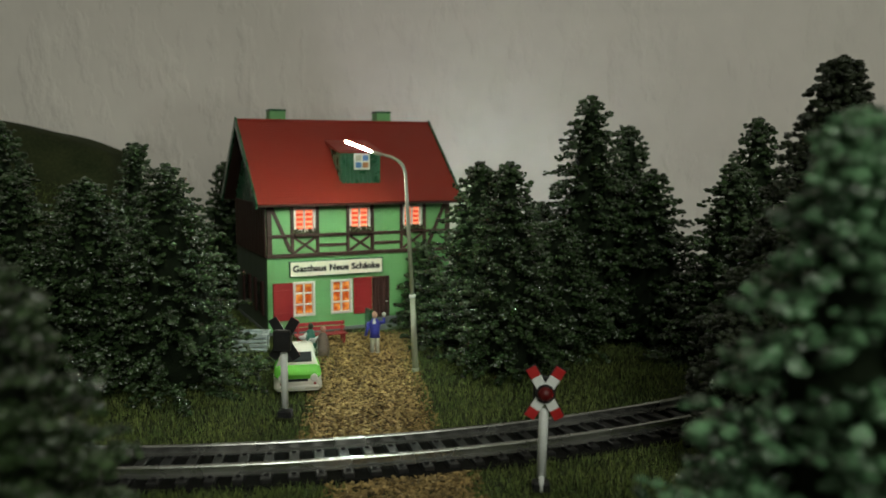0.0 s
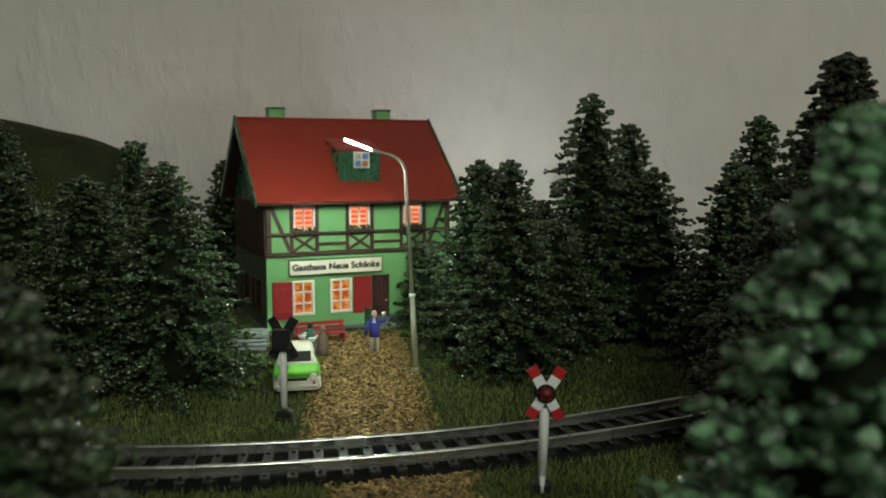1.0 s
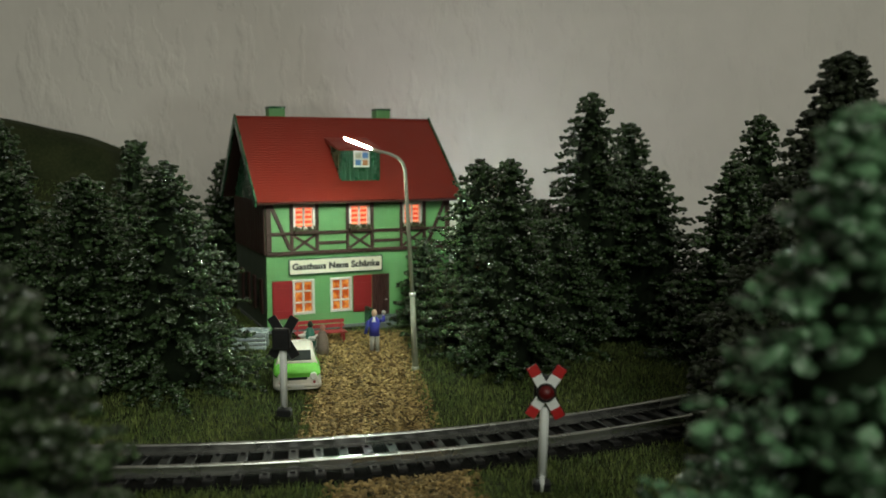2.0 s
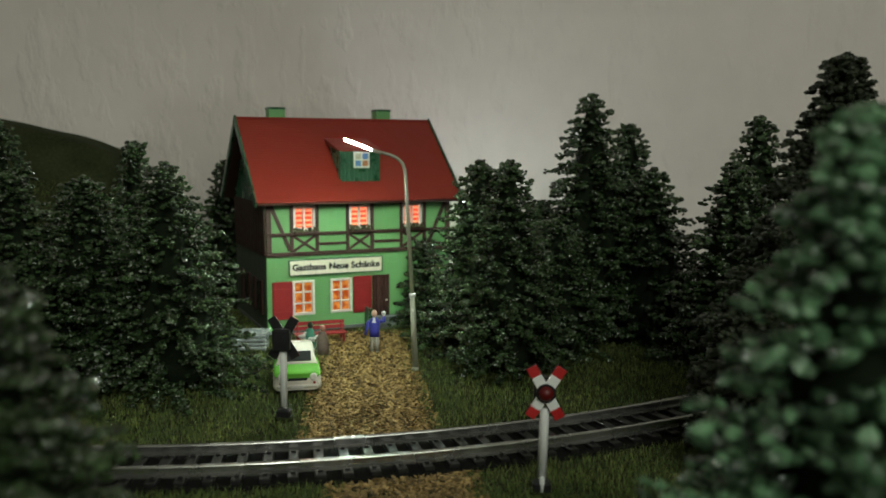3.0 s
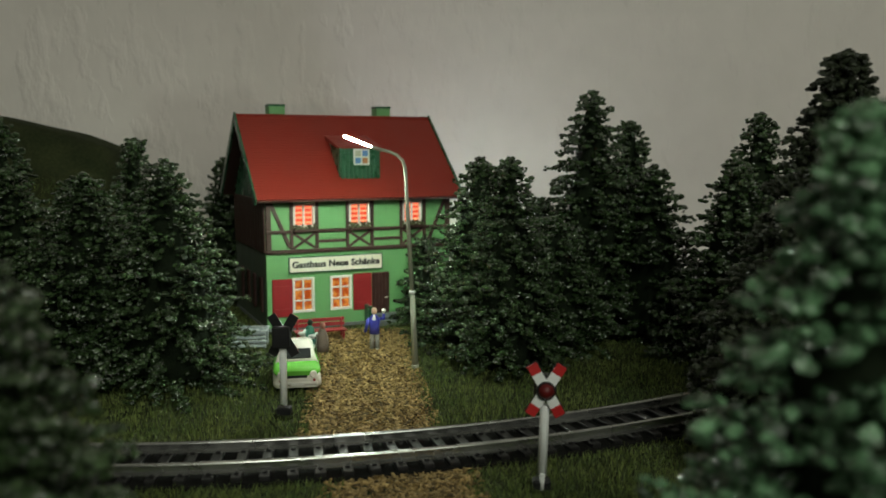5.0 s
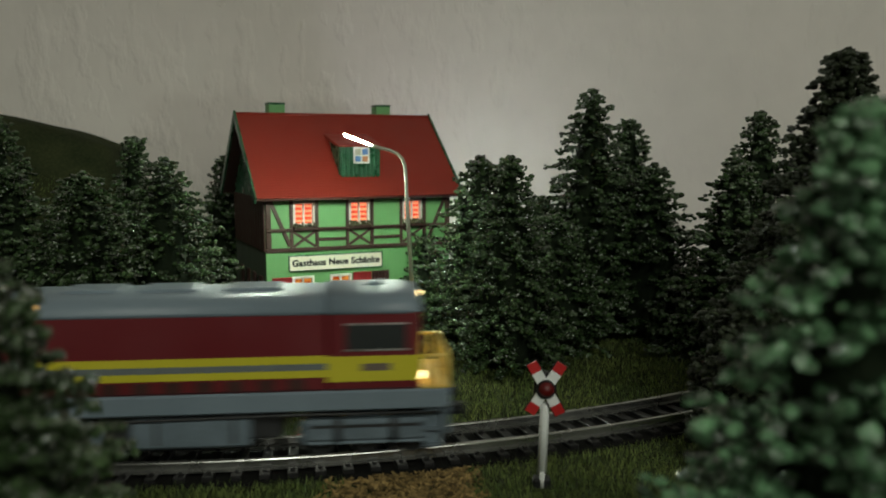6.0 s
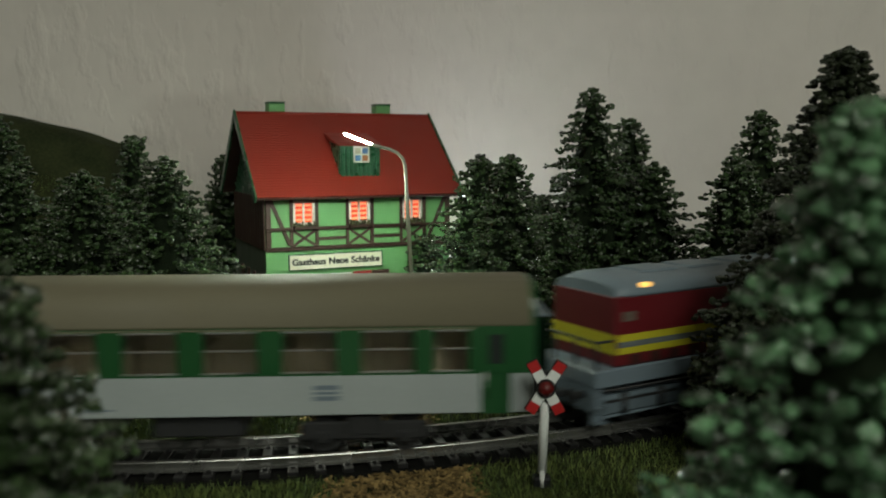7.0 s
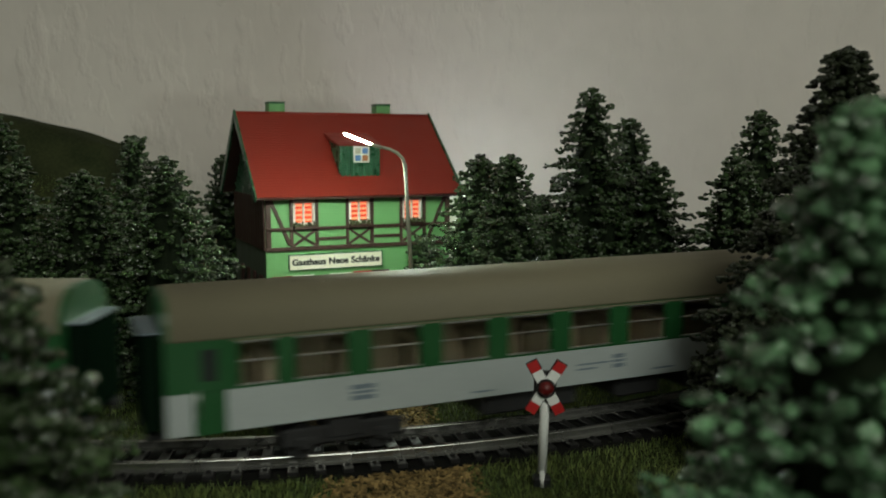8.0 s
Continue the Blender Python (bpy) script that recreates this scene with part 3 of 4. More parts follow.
    for b in ((8.7, 47.8, 28.9, 29.2), (8.7, 47.8, 22.9, 23.2), (8.7, 9.0, 23.2, 28.9), (47.5, 47.8, 23.2, 28.9)):
        fr.box(b[0], b[1], -1.5, -0.05, b[2], b[3], 0.1)
    part("board_edge", fr, GREEN_TRIM, sg, "thin green edge")
    cu = bpy.data.curves.new("lettering", "FONT")
    cu.body = "Gasthaus Neue Schänke"
    cu.align_x, cu.align_y = "CENTER", "CENTER"
    cu.size, cu.extrude, cu.offset = 3.52 * S, 0.06 * S, 0.05 * S
    cu.space_character = 1.06
    cu.materials.append(INK)
    tmp = new("lettering", cu)
    bpy.context.view_layer.update()
    me = bpy.data.meshes.new_from_object(tmp.evaluated_get(bpy.context.evaluated_depsgraph_get()))
    bpy.data.objects.remove(tmp)
    # heavier strokes: the same letters laid over each other a hair apart
    pts, faces, n = [], [], len(me.vertices)
    for k, (dx, dy) in enumerate(((-0.13, 0), (0.13, 0), (0, 0.1), (0, -0.1))):
        pts += [(v.co.x + dx * S, v.co.y + dy * S, v.co.z + 0.004 * k * S) for v in me.vertices]
        faces += [tuple(i + n * k for i in p.vertices) for p in me.polygons]
    bold = bpy.data.meshes.new("lettering")
    bold.from_pydata(pts, [], faces)
    bold.materials.append(INK)
    tx = new("lettering", bold)
    tx.parent = sg
    tx.matrix_basis = mm(28.2, -1.38, 26.05, 0, 90)
    # steps with a low cheek
    st = part("door_step", Shape().box(41.5, 58.5, -7.5, -0.3, -1, 2.2, 0.25).box(42.5, 58.5, -4.2, -0.3, 2.2, 4.2, 0.25), STONE, h, "dark grey entrance steps")
    part("step_rail", Shape().box(40.0, 41.3, -7.8, -0.4, -1, 8.4, 0.3), GREEN_TRIM, st, "dark green step cheek")


# the wall green darkened for the gable turned away from the lamps
SHADED_GREEN = mat("shaded_mint_render", (0.10, 0.13, 0.095), 0.6, vary=0.12, size=14, grain=0.7, depth=0.02)
PANE_BLUE = mat("blue_pane", (0.16, 0.30, 0.62), 0.2, vary=0.1, size=4)
PANE_AMBER = mat("amber_pane", (0.50, 0.20, 0.09), 0.25, vary=0.15, size=3)
PANE_PALE = mat("pale_pane", (0.55, 0.52, 0.42), 0.25, vary=0.15, size=3)
inn()


# ---- street lamp ----
def street_lamp():
    x, y = -9.1, 273.6
    la = thing("street_lamp", mm(x, y), "tall grey curved street lamp, lit cool white", "street lamp", "street lamps")
    part("foot", Shape().tube([(0, 0, -1), (0, 0, 0.8), (0, 0, 1.0)], [1.3, 1.3, 1.05], 14), GALV, la)
    part("lower_pole", Shape().tube([(0, 0, 0.5), (-1.0, 0, 25.0)], [1.0, 0.85], 14), GALV, la)
    part("collar", Shape().tube([(-0.98, 0, 24.6), (-1.02, 0, 25.6)], [1.1, 1.05], 14), POLE_WHITE, la, "pale collar ring")
    pts = [(-1.0, 0, 25.3), (-2.9, 0, 62.0), (-3.1, 0, 65.5), (-3.9, -0.4, 67.9), (-5.6, -0.9, 69.6), (-8.0, -1.4, 70.7), (-11.5, -2.0, 71.6)]
    part("arm", Shape().tube(pts, [0.72, 0.62, 0.6, 0.58, 0.56, 0.54, 0.5], 12), GALV, la)
    # head: a shallow shell over a glowing tube, its back lip added to keep light off the wall
    m = Matrix.Translation((-17.0, -3.0, 73.6)) @ Matrix.Rotation(radians(21), 4, "Y") @ Matrix.Rotation(radians(-8), 4, "Z")
    arc = [radians(-22 + 11 * k) for k in range(9)]
    hood = [[(x, r * math.cos(a) * w, r * math.sin(a) * 0.5 * w) for r, part_of in ((1.02, arc), (0.9, arc[::-1])) for a in part_of]
            for x, w in ((-6.3, 0.7), (-5.6, 1.0), (4.2, 0.95), (6.4, 0.45))]
    hd = part("lamp_head", Shape().loft(hood, m=m), GALV, la, "curved grey lamp hood")
    # a cap added to screen the arm from the tube
    part("end_cap", Shape().tube([(3.9, 0, -0.05), (4.3, 0, 0), (7.2, 0, 0.1)], [0.62, 0.66, 0.45], 12, m=m), GALV, hd, "grey cap added between tube and arm")
    part("light_tube", Shape().tube([(-5.6, 0, -0.1), (-5.3, 0, -0.1), (2.0, 0, -0.1), (3.9, 0, -0.05)], [0.2, 0.3, 0.27, 0.15], 14, m=m), TUBE, hd, "glowing cool white tube")


def hidden_lamp():
    """A short lamp behind the inn, added out of sight to give the wall its glow."""
    la = thing("street_lamp", mm(16, 378), "short grey lamp post, lit white globe, added out of sight behind the trees", "street lamp", "street lamps")
    part("foot", Shape().tube([(0, 0, -1), (0, 0, 0.8), (0, 0, 1.0)], [1.45, 1.45, 1.15], 14), GALV, la)
    part("pole", Shape().tube([(0, 0, 0.5), (0, 0, 46.0)], [0.9, 0.6], 12), GALV, la)
    part("globe", Shape().ball((0, 0, 50.0), 4.4, 20, 12), GLOBE, la, "glowing cool white globe")


street_lamp()
hidden_lamp()


# ---- level crossing signals ----
SIGNALS = []


def crossing_signal(x, y, turn, lean, label):
    """A warning cross on a pole; the light is a ball in a black cup that turns its glowing half out and in."""
    sg = thing("crossing_signal", mm(x, y, 0, turn, 0, lean), label, "crossing signal", "signals at the level crossing")
    part("base", Shape().box(-1.9, 1.9, -1.6, 1.6, -1, 2.6, 0.4), BLACK, sg, "black plastic foot")
    part("base_plate", Shape().tube([(0, 0, -1), (0, 0, 0.5), (0, 0, 0.7)], [2.7, 2.7, 2.2], 16), SOIL, sg)
    part("lower_post", Shape().tube([(0, -1.2, 0.4), (0, -1.2, 4.0)], 0.55, 10), POLE_WHITE, sg)
    part("post", Shape().tube([(0, 0, 3.4), (0, 0, 18.2), (0, 0, 18.6)], [1.0, 1.0, 0.7], 14), POLE_WHITE, sg, "white round post")
    zc = 22.0
    for s in (-1, 1):
        m = Matrix.Translation((0, -1.3, zc)) @ Matrix.Rotation(radians(s * 31), 4, "Y")
        half = 6.15
        arm = part("cross_arm", Shape().box(-1.12, 1.12, -0.35 + 0.06 * s, 0.35 + 0.06 * s, -half + 2.2, half - 2.2, 0.12, m), POLE_WHITE, sg, "white arm of the warning cross")
        for a, b in ((-half, -half + 2.2), (half - 2.2, half)):
            part("red_tip", Shape().box(-1.12, 1.12, -0.35 + 0.06 * s, 0.35 + 0.06 * s, a, b, 0.12, m), RED, arm, "red tip")
        part("back_plate", Shape().box(-1.3, 1.3, 0.42, 0.72, -half - 0.15, half + 0.15, 0.1, m), BLACK, arm, "black back of the arm")
    # cup: open ring in front, closed box behind
    n = 20
    ring = Shape()
    prof = [(1.98, -0.85), (1.98, 2.4), (0.0, 2.4), (0.0, 2.0), (1.68, 2.0), (1.68, -0.55), (1.61, -0.85)]
    loops = [[(r * math.cos(2 * math.pi * k / n), v, r * math.sin(2 * math.pi * k / n)) for r, v in prof] for k in range(n + 1)]
    ring.loft(loops, True, False, Matrix.Translation((0, -1.3, zc)))
    part("light_cup", ring, BLACK, sg, "black light housing")
    part("light_box", Shape().box(-2.3, 2.3, 0.2, 2.6, zc - 3.0, zc + 2.8, 0.4), BLACK, sg)
    half_ball = part("signal_light", Shape().ball((0, 0, 0), 1.62, 20, 6, Matrix.Rotation(radians(90), 4, "X"), 50, 90), LED_RED, sg, "red warning light that blinks")
    part("light_rim", Shape().ball((0, 0, 0), 1.62, 20, 4, Matrix.Rotation(radians(90), 4, "X"), 11, 50), LED_RIM, half_ball, "glowing red edge of the light")
    dark = Shape().ball((0, 0, 0), 1.62, 20, 9, Matrix.Rotation(radians(-90), 4, "X"), -11, 90)
    part("dark_lens", dark, RED_LENS, half_ball, "dark red lens half")
    SIGNALS.append((half_ball, Vector((0, -1.85, zc))))
    return sg


crossing_signal(20.7, 171.4, -3, 1.5, "white crossing signal with red-tipped warning cross and red light")
crossing_signal(-42.8, 221.9, 176, 0.0, "crossing signal seen from its black back, white post")


# ---- things before the inn ----
def small_car():
    c = thing("small_car", mm(-45.6, 257.5, 0, -79), "small two-tone car, cream roof and bright green bonnet", "car")
    # x forward, y to the car's left

    def ring(x, w, z0, z1, r=1.0):
        w *= 1.05
        return [(x, -w + r, z0), (x, -w, z0 + r), (x, -w, (z0 + z1) / 2), (x, -w + r * 0.5, z1 - r * 0.6), (x, -w + r * 1.4, z1), (x, w - r * 1.4, z1), (x, w - r * 0.5, z1 - r * 0.6),
                (x, w, (z0 + z1) / 2), (x, w, z0 + r), (x, w - r, z0)]
    low = Shape().loft([ring(-14.6, 5.6, 1.9, 4.8), ring(-14.0, 6.5, 1.4, 5.4), ring(0, 6.9, 1.3, 5.4), ring(13.6, 6.7, 1.4, 5.4), ring(14.6, 6.0, 1.8, 5.2)])
    part("lower_body", low, CAR_WHITE, c, "cream lower body and bumper skirt")
    up = Shape().loft([ring(-14.4, 5.8, 5.0, 6.8), ring(-13.4, 6.5, 5.0, 7.8), ring(0, 6.8, 5.0, 8.0), ring(8, 6.7, 5.0, 8.0), ring(13.2, 6.5, 5.0, 7.4), ring(14.5, 5.9, 5.0, 6.6)])
    part("upper_body", up, CAR_GREEN, c, "bright green glossy upper body")
    cab = Shape().loft([ring(-11, 5.9, 7.2, 8.2, 0.4), ring(-8.6, 5.3, 7.2, 11.7), ring(-2, 5.4, 7.2, 12.4), ring(4.0, 5.2, 7.2, 11.7), ring(7.8, 6.0, 7.2, 8.1, 0.4)])
    part("cabin", cab, CAR_WHITE, c, "cream cabin roof")
    m = Matrix.Translation((6.05, 0, 9.95)) @ Matrix.Rotation(radians(-46.5), 4, "Y")
    part("windscreen", Shape().box(-0.15, 0.25, -4.3, 4.3, -1.75, 1.75, 0.1, m), GLASS_DARK, c, "dark windscreen")
    for s in (-1, 1):
        part("side_window", Shape().box(-5.5, -0.6, s * 5.62 - 0.12, s * 5.62 + 0.12, 8.8, 10.9, 0.05, Matrix.Rotation(radians(-3 * s), 4, "X")), GLASS_DARK, c)
    for s in (-1, 1):
        part("headlight", Shape().tube([(13.4, s * 4.7, 5.6), (14.9, s * 4.7, 5.6), (15.05, s * 4.7, 5.6)], [1.15, 1.1, 0.8], 14), WHITE, c, "round headlight")
        part("indicator", Shape().tube([(14.0, s * 4.9, 3.9), (14.9, s * 4.9, 3.9)], 0.4, 8), SHUTTER_RED, c)
    part("grille", Shape().box(13.9, 14.8, -2.9, 2.9, 4.6, 5.4, 0.15), GLASS_DARK, c, "dark grille")
    part("bumper", Shape().box(14.3, 15.2, -6.0, 6.0, 2.4, 3.5, 0.35), CAR_WHITE, c, "pale bumper")
    part("number_plate", Shape().box(15.1, 15.35, -1.9, 1.9, 2.5, 3.3, 0.05), WHITE, c)
    for x in (-8.8, 9.2):
        for s in (-1, 1):
            w = part("wheel", Shape().tube([(x, s * 4.6, 2.1), (x, s * 6.3, 2.1)], 2.1, 18), TYRE, c)
            part("hub_cap", Shape().tube([(x, s * 6.2, 2.1), (x, s * 6.45, 2.1)], [1.1, 0.9], 12), CHROME, w)


small_car()


def bench(m, length, ma, label, boards):
    b = thing("bench", m, label, "bench")
    for k in range(boards):
        part("seat_board", Shape().box(0, length, k * 1.7 - 0.1, k * 1.7 + 1.4, 3.4, 3.9, 0.12), ma, b)
    for k in range(2):
        part("back_board", Shape().box(0, length, 4.6 + k * 0.3, 5.1 + k * 0.3, 4.7 + k * 1.7, 6.1 + k * 1.7, 0.12), ma, b)
    for x in (1.0, length - 1.6):
        part("leg", Shape().box(x, x + 0.7, 0.2, 0.9, -0.6, 3.4, 0.1), ma, b)
        part("back_leg", Shape().box(x, x + 0.7, 4.2, 4.9, -0.6, 7.6, 0.1), ma, b)
    return b


bench(mm(-54.6, 309.0, 0, 20), 19.5, BENCH_RED, "dark red wooden garden bench against the inn wall", 3)


def grey_table():
    t = thing("garden_table", mm(-76.5, 299.0, 0, 4), "weathered grey garden table of rough boards beside the inn", "table")
    for k in range(5):
        part("table_board", Shape().box(0, 13, k * 2.0, k * 2.0 + 1.8, 6.0 - 0.0, 6.6, 0.2), TABLE_GREY, t)
    for k in range(4):
        part("front_slat", Shape().box(0.2, 12.8, -0.3 - 0.25 * (3 - k), 0.3, 0.6 + 1.45 * k, 1.8 + 1.45 * k, 0.3), TABLE_GREY, t)
    for x in (0.6, 11.4):
        for y in (0.5, 8.4):
            part("leg", Shape().box(x, x + 1.0, y, y + 1.0, -0.8, 6.0, 0.1), TABLE_GREY, t)


grey_table()


def figure_standing():
    sh = Shape()
    for s in (-1, 1):
        sh.tube([(s * 0.95, 0, 0.4), (s * 0.9, 0, 3.5), (s * 0.75, 0, 6.8)], [0.75, 0.8, 0.95], 8)
        sh.ball((s * 1.0, -0.5, 0.35), (0.6, 1.1, 0.45), 8, 4)
    sh.loft([[(a * math.cos(t), b * math.sin(t), z) for t in [2 * math.pi * k / 10 for k in range(10)]] for a, b, z in ((1.9, 1.2, 6.0), (1.75, 1.1, 8.5), (2.2, 1.2, 11.2), (1.3, 0.9, 12.5), (0.6, 0.6, 13.0))])
    sh.tube([(-2.0, 0, 11.6), (-2.7, 0, 9.0), (-3.3, -0.3, 6.6)], [0.7, 0.65, 0.5], 8)
    sh.tube([(2.0, 0, 11.6), (3.4, 0, 11.6), (3.4, -0.2, 13.6)], [0.7, 0.65, 0.55], 8)
    sh.ball((3.4, -0.2, 14.6), (0.8, 0.7, 0.75), 8, 5)
    sh.ball((0, -0.1, 14.3), (1.05, 1.1, 1.35), 12, 7)
    ob = solid("figurine", sh, JACKET, mm(-24.5, 297.5, 0, -4), "small painted standing figurine, blue jacket, on the path", "figurine")
    me = ob.data
    me.materials.append(mat("figure_grey_trousers", (0.30, 0.29, 0.26), 0.6))
    me.materials.append(mat("figure_flesh", (0.62, 0.40, 0.28), 0.6))
    me.materials.append(mat("figure_hat", (0.62, 0.62, 0.56), 0.6))
    for p in me.polygons:
        z = p.center.z / S
        p.material_index = 3 if (p.center.x / S > 2.6 and z > 13.7) or (abs(p.center.x / S) < 0.4 and p.center.y / S < -0.6 and 10.6 < z < 12.9) else 2 if z > 13.0 or (p.center.x / S < -2.9 and z < 7.4) else 1 if z < 6.2 else 0


def figure_seated(x, y, turn, coat, cloth, head, label):
    sh = Shape()
    sh.loft([[(a * math.cos(t), b * math.sin(t) + o, z) for t in [2 * math.pi * k / 10 for k in range(10)]] for a, b, z, o in ((2.2, 1.9, 0.0, 0), (2.3, 2.0, 3.0, 0.2), (2.0, 1.5, 6.0, 0.5), (1.3, 1.0, 8.2, 0.3), (0.6, 0.6, 8.8, 0.2))])
    sh.tube([(-1.5, 0, 7.0), (-2.8, -1.2, 5.8), (-4.0, -1.6, 6.0)], [0.75, 0.7, 0.5], 8)
    sh.ball((0.2, 0.1, 9.8), (1.0, 1.05, 1.25), 12, 7)
    sh.ball((-3.4, -1.4, 6.4), (1.5, 0.9, 0.6), 10, 5)
    ob = solid("figurine", sh, coat, mm(x, y, 0, turn), label, "figurine")
    me = ob.data
    me.materials.append(cloth)
    me.materials.append(head)
    for p in me.polygons:
        z, x = p.center.z / S, p.center.x / S
        p.material_index = 1 if x < -1.9 else 2 if z > 8.6 else 0


figure_standing()
CLOTH = mat("figure_pale_cloth", (0.58, 0.62, 0.58), 0.6)
figure_seated(-42.6, 293.5, 0, FIGURE_GREY, CLOTH, mat("figure_skin", (0.35, 0.17, 0.13), 0.6), "small crouching figurine in brown and grey beside the bench")
figure_seated(-47.8, 299.0, 25, mat("figure_teal", (0.03, 0.16, 0.11), 0.5), CLOTH, mat("figure_dark_cap", (0.012, 0.03, 0.016), 0.6), "small seated figurine, green jacket and dark cap, by the bench")


# ---- spruces ----
ICO_V, ICO_F = None, None


def ico():
    global ICO_V, ICO_F
    bm = bmesh.new()
    bmesh.ops.create_icosphere(bm, subdivisions=1, radius=1.0)
    ICO_V = np.array([v.co[:] for v in bm.verts])
    ICO_F = np.array([[v.index for v in f.verts] for f in bm.faces])
    bm.free()


ico()


def clumps(centres, axes, sizes, rng):
    """Many small uneven lumps: centres (n, 3), a direction each to stretch along, and three half-sizes each."""
    n, k = len(centres), len(ICO_V)
    d = axes / np.linalg.norm(axes, axis=1, keepdims=True)
    ref = np.where(np.abs(d[:, 2:3]) > 0.9, [[1.0, 0, 0]], [[0, 0, 1.0]])
    e = np.cross(d, ref)
    e /= np.linalg.norm(e, axis=1, keepdims=True)
    g = np.cross(d, e)
    loc = ICO_V[None] * (1 + rng.uniform(-0.32, 0.32, (n, k, 1)))
    pts = (centres[:, None] + d[:, None] * loc[..., 0:1] * sizes[:, 0][:, None, None] + e[:, None] * loc[..., 1:2] * sizes[:, 1][:, None, None]
           + g[:, None] * loc[..., 2:3] * sizes[:, 2][:, None, None])
    fs = ICO_F[None] + (np.arange(n) * k)[:, None, None]
    return pts.reshape(-1, 3), fs.reshape(-1, 3)


def spruce(x, y, height, radius, seed, fine=1.0, gap=0.0, slim=0.72, ma=None, dense=1.0, tip=1.0, reach=60.0, label="dense dark green model spruce with flocked needles"):
    rng = np.random.default_rng(seed)
    z0 = terrain(x, y)
    t = thing("spruce", mm(x, y, z0, rng.uniform(0, 360)), label, "tree", "spruces round the inn")
    part("trunk", Shape().tube([(0, 0, -2), (0, 0, height * 0.3), (0.4, 0.2, height * 0.7), (0.2, 0, height * 0.97)], [1.5, 1.3, 0.8, 0.25], 9), BARK, t, "thin brown trunk")
    cs, ax, sz = [], [], []
    ragged = rng.uniform(0, 6.28)
    z, a = 3.0 + gap, rng.uniform(0, 6.28)
    base = 1.0 / fine ** 0.6
    while z < height - 2.0:
        f = (height - z) / (height - 3.0)
        a += 2.39996 + rng.uniform(-0.4, 0.4)
        wave = 1 + 0.2 * math.sin(z * 6.283 / (5.2 + 3.2 * f) + ragged) + 0.1 * math.sin(2 * a + ragged)
        ln = (radius * f ** slim * rng.uniform(0.74 + 0.1 * (dense - 1), 1.08) + 2.0) * (1 + (wave - 1) / dense ** 1.5)
        ln = min(ln, reach)
        rise = rng.uniform(-0.30, 0.06)
        steps = max(2, int(ln * 0.62 / (1.35 * base)))
        for k in range(steps):
            q = 1 - 0.62 * k / steps
            r = ln * q
            w = (0.7 + 1.5 * (1 - q)) * base
            for j in range(2):
                side = rng.normal() * w
                cs.append((math.cos(a) * r - math.sin(a) * side, math.sin(a) * r + math.cos(a) * side, z + rise * r + rng.normal() * 0.45 * base + 0.9 * q))
                tw = a + rng.uniform(-1.1, 1.1)
                ax.append((math.cos(tw), math.sin(tw), rng.uniform(-0.5, 0.7)))
                u = rng.uniform(0.55, 1.15) * base
                sz.append((1.2 * u, 0.95 * u, 0.72 * u))
        z += (0.16 + 0.12 * (1 - f)) * min(base, 1.0) * 1.1 / dense
    for k in range(int(44 * tip ** 2)):
        u, g = rng.uniform(0, 6.283), rng.uniform(0, 1)
        r = (0.8 + 2.2 * g ** 0.6) * tip * rng.uniform(0.3, 1.0)
        cs.append((math.cos(u) * r, math.sin(u) * r, height - 0.4 - 7 * tip * g))
        ax.append((math.cos(u), math.sin(u), rng.uniform(-0.2, 0.8)))
        sz.append((1.3, 0.95, 0.85))
    # an added lumpy cone closes the gaps, dark as the shade inside
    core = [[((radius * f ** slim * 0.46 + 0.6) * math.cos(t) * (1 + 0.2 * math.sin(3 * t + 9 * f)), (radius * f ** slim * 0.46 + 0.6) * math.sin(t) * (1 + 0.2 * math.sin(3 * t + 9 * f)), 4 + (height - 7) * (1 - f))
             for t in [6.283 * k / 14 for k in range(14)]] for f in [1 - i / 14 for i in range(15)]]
    part("inner_crown", Shape().loft(core), DARK_CORE, t, "dark cone filling the crown, with the shade between clumps in its colour")
    v, fc = clumps(np.array(cs), np.array(ax), np.array(sz), rng)
    crown = new("crown", raw_mesh("crown", v, fc, ma or NEEDLES, False))
    crown.parent = t
    return t


